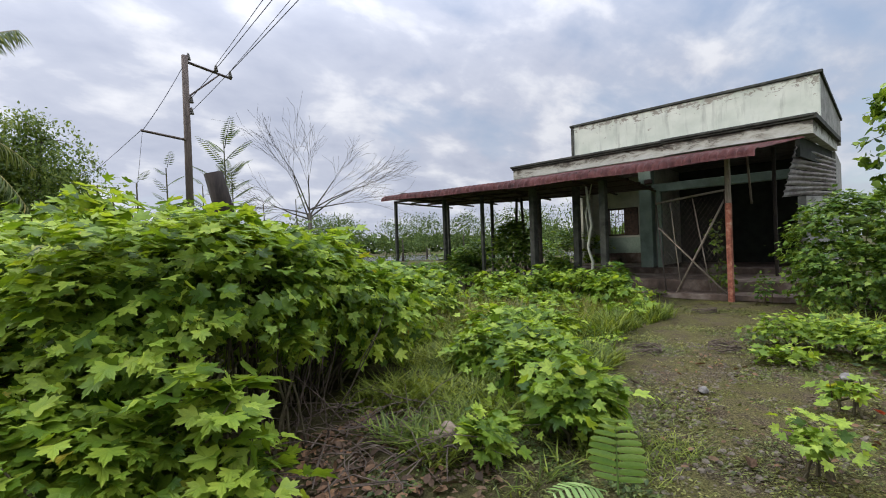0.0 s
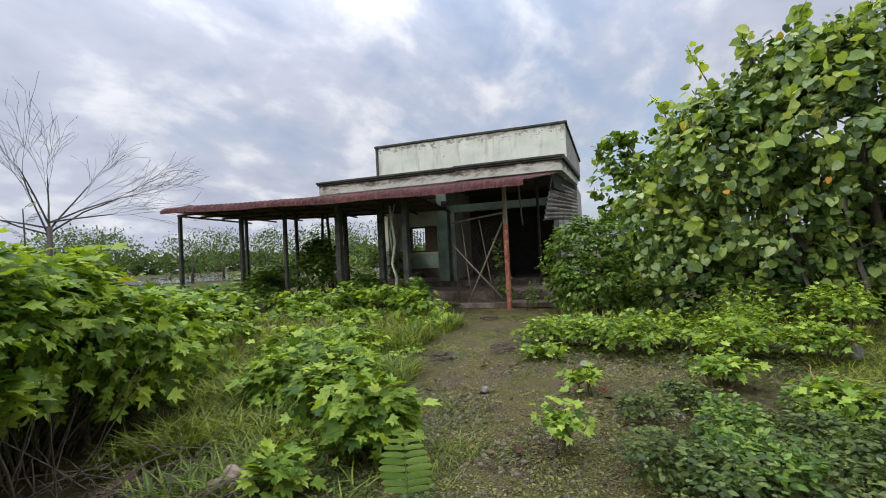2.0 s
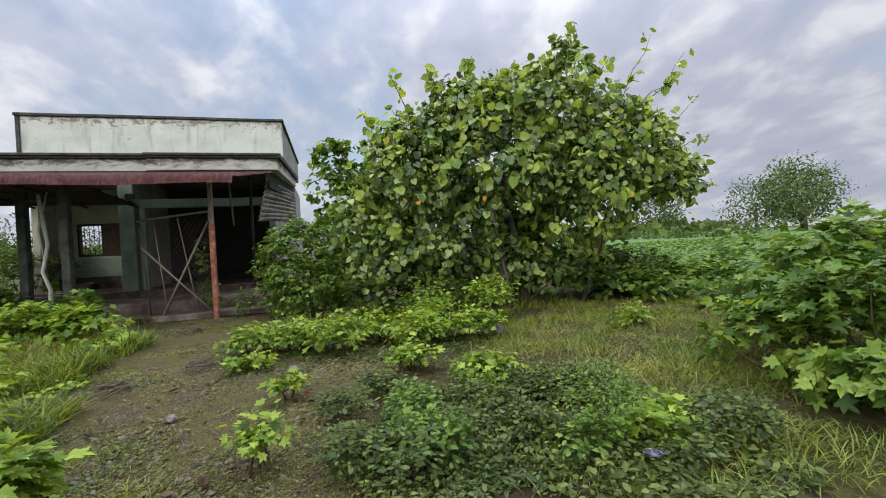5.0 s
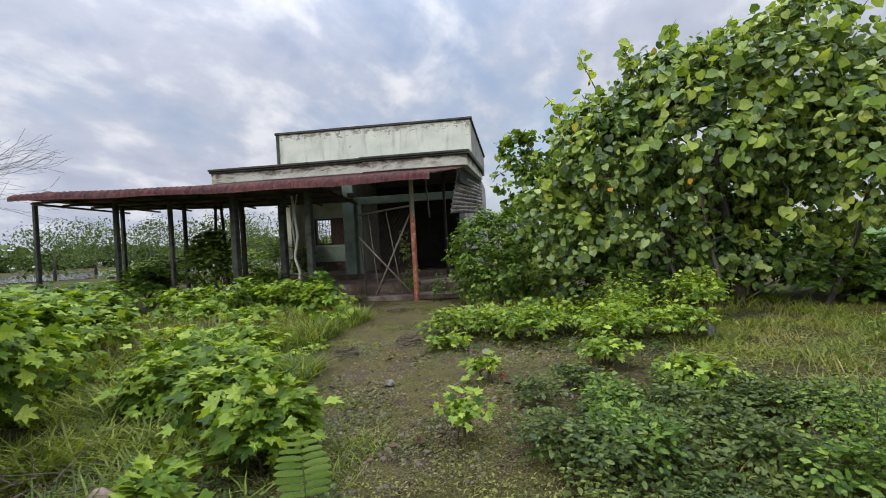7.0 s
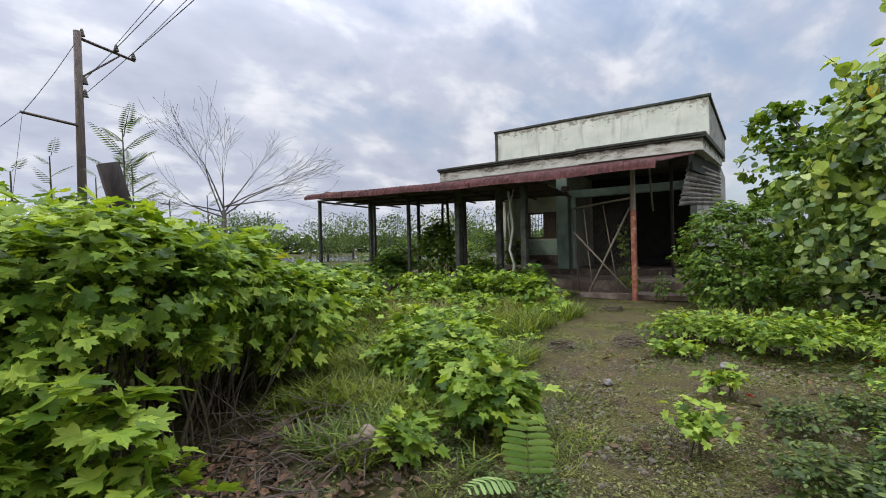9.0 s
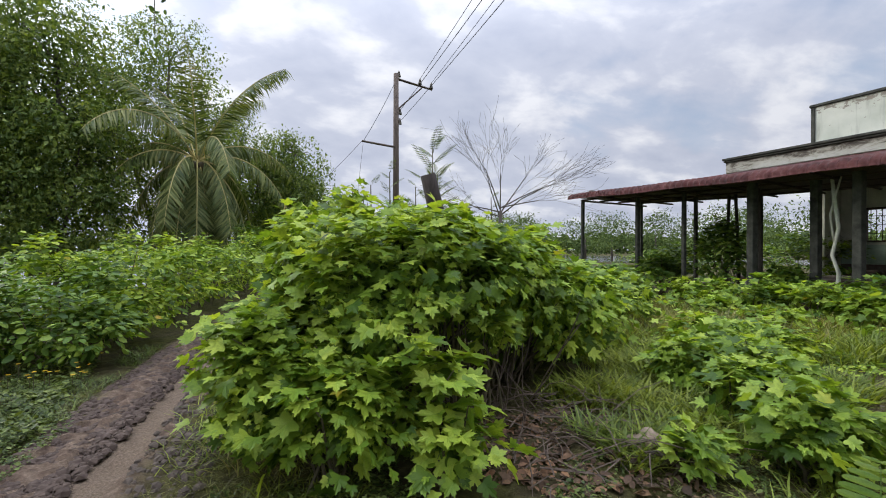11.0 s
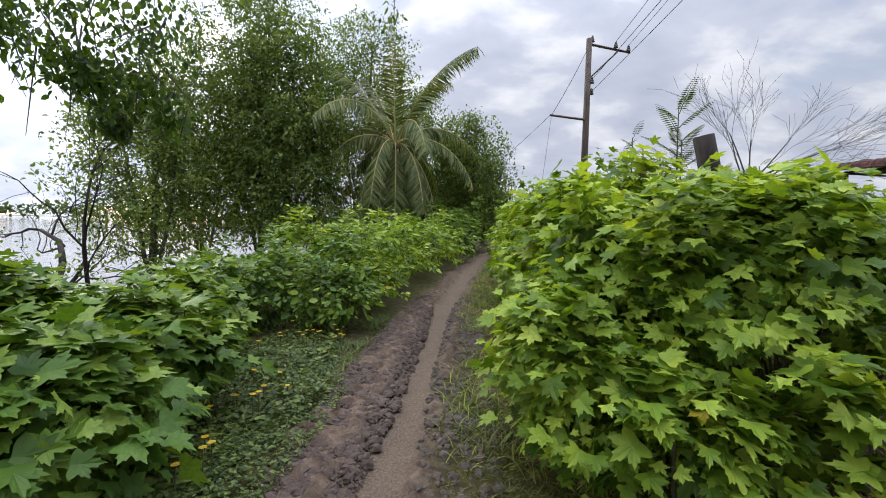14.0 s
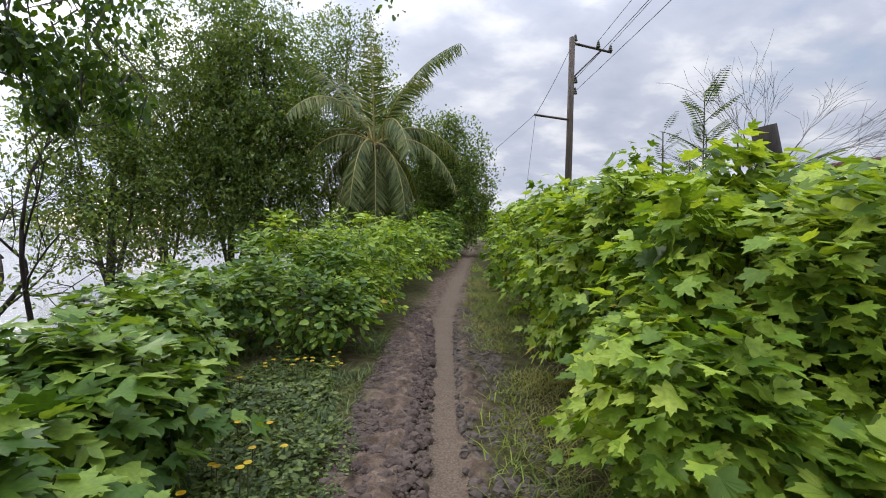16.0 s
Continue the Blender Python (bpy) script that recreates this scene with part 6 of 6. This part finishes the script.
def crop_field():
    rng = np.random.default_rng(40)
    n = 24000
    x = 7.0 + 45 * rng.random(n) ** 1.7
    y = -6.8 - 42 * rng.random(n) ** 1.6
    row = np.round((x * 0.3 - y) / 0.7) * 0.7
    y = x * 0.3 - row + rng.normal(0, 0.14, n)
    ok = y < -6.3 - 0.12 * (x - 7)
    x, y = x[ok], y[ok]
    m = len(x)
    d = np.hypot(x, y)
    z = 0.1 + 0.35 * rng.random(m)
    ang = rng.random(m) * 6.28
    D = np.stack([np.cos(ang), np.sin(ang), rng.normal(-0.15, 0.2, m)], 1)
    ob = leaves("crop_plants", np.stack([x, y, z], 1), D, np.array([0, 0, 1.0]) + rng.normal(0, 0.3, (m, 3)), (0.1 + 0.08 * rng.random(m)) * (0.8 + d / 28), OVAL, CROP)
    tagged(ob, "rows of leafy green crop plants in a wide field", "crop", kind="stuff")
    xs, ys = np.geomspace(7, 420, 70), -np.geomspace(6.2, 260, 70)
    X, Y = np.meshgrid(xs, ys, indexing="ij")
    Z = 0.2 + 0.07 * np.sin((X * 0.3 - Y) * 2 * math.pi / 0.7) * (X < 30)
    Z -= 0.22 * (Y > -6.9 - 0.12 * (X - 7))
    V = np.stack([X, Y, Z], -1).reshape(-1, 3)
    k = len(ys)
    F = [(i * k + j, i * k + j + 1, (i + 1) * k + j + 1, (i + 1) * k + j) for i in range(len(xs) - 1) for j in range(k - 1)]
    tagged(mesh_object("crop_field", V, F, FARFIELD, None, True), "wide green crop field reaching to the trees", "field", kind="structure")


crop_field()


def far_trees(label, spots, seed, name="far_tree"):
    rng = np.random.default_rng(seed)
    for x, y, h, w in spots:
        t = thing(name, label, "tree", (x, y, -0.2), group="far trees")
        blobs = [((rng.normal(0, w * 0.25), rng.normal(0, w * 0.25), h * (0.45 + 0.2 * rng.random())), (w * 0.7, w * 0.7, h * 0.42)) for _ in range(3)]
        P, O = shoots_in(blobs, 420, -0.9, 0.5, rng)
        A, Q = np.repeat(P, 5, 0), np.repeat(O, 5, 0)
        k = len(A)
        A = A + rng.normal(0, 0.06 * h, (k, 3))
        leaves("crown", A, unit(k, rng) + 0.4 * Q, Q + np.array([0, 0, 0.6]) + rng.normal(0, 0.3, (k, 3)), h * (0.03 + 0.04 * rng.random(k)), SMALL, FAR, t)
        tube_part("trunk", [[((0, 0, 0), 0.03 * h), ((0, 0, h * 0.5), 0.015 * h)]], BARK, t, 6)


far_trees("distant leafy tree at the far edge of the field", [(98, -72, 13, 6), (92, -92, 15, 9), (80, -92, 14, 9), (86, -98, 16, 10)], 1)
far_trees("distant leafy tree beyond the flooded field", [(26, 50, 5.5, 4), (34, 48, 6, 4.5), (30, 66, 8, 5), (46, 58, 7, 5), (58, 52, 8, 5), (22, 62, 5, 4), (70, 56, 9, 6), (44, 84, 9, 6), (14, 58, 4.5, 4), (64, 40, 8, 6), (50, 38, 6, 5), (62, 66, 9, 6)], 2)


def far_woods(name, label, pts, h, seed, n=5000):
    """A belt of far woods as many leaf clumps along a line."""
    rng = np.random.default_rng(seed)
    f = rng.random(n) * (len(pts) - 1)
    i = f.astype(int)
    p0, p1 = np.array(pts)[i], np.array(pts)[i + 1]
    P = p0 + (p1 - p0) * (f - i)[:, None]
    top = h * (0.6 + 0.4 * np.array([noise.noise(Vector((a * 0.06, b * 0.06, seed))) for a, b in P]))
    P = np.column_stack([P + rng.normal(0, 3, (n, 2)), top * rng.random(n) ** 0.6])
    D = unit(n, rng)
    ob = leaves(name, P, D, np.array([0, 0, 0.8]) + unit(n, rng), h * (0.15 + 0.2 * rng.random(n)), OVAL, FAR)
    return tagged(ob, label, "woods", kind="stuff")


far_woods("far_woods", "belt of far woods across the fields", [(260, -240), (240, -60), (230, 60), (180, 160), (90, 230), (10, 260)], 13, 5, 9000)
far_woods("far_bank_woods", "far wooded bank across the river", [(-400, -100), (-420, 160), (-260, 420), (-90, 600), (20, 640)], 13, 6, 6000)
far_woods("field_hedge", "hedge of bushes beyond the crop field", [(60, -60), (110, -64), (150, -50), (170, -20)], 3.2, 7, 3500)

# ---- flowers ----


def blossom(place, mat, size, label, petals=6, seed=0):
    rng = np.random.default_rng(seed)
    f = thing("flower", label, "flower", place, group="flowers")
    a = np.arange(petals) * 2 * math.pi / petals
    D = np.stack([np.cos(a), np.sin(a), np.full(petals, 0.25)], 1)
    leaves("petals", np.zeros((petals, 3)), D, np.tile([0, 0, 1.0], (petals, 1)) + rng.normal(0, 0.1, (petals, 3)), np.full(petals, size), PETAL, mat, f)
    tube_part("stalk", [[((0, 0, -place[2]), 0.003), ((0, 0, 0), 0.003)]], TWIG, f, 4)


rng_f = np.random.default_rng(77)
for i in range(44):
    y = 2.5 + 3.6 * rng_f.random() ** 1.2
    x = -2.25 - 0.85 * rng_f.random()
    blossom((x, y, 0.1 + 0.1 * rng_f.random()), PETAL_Y, 0.02, "small yellow daisy-like flower among creeping weeds", 8, i)
blossom((2.53, -1.82, 0.12), PETAL_V, 0.055, "violet trumpet flower in the weeds", 5, 90)
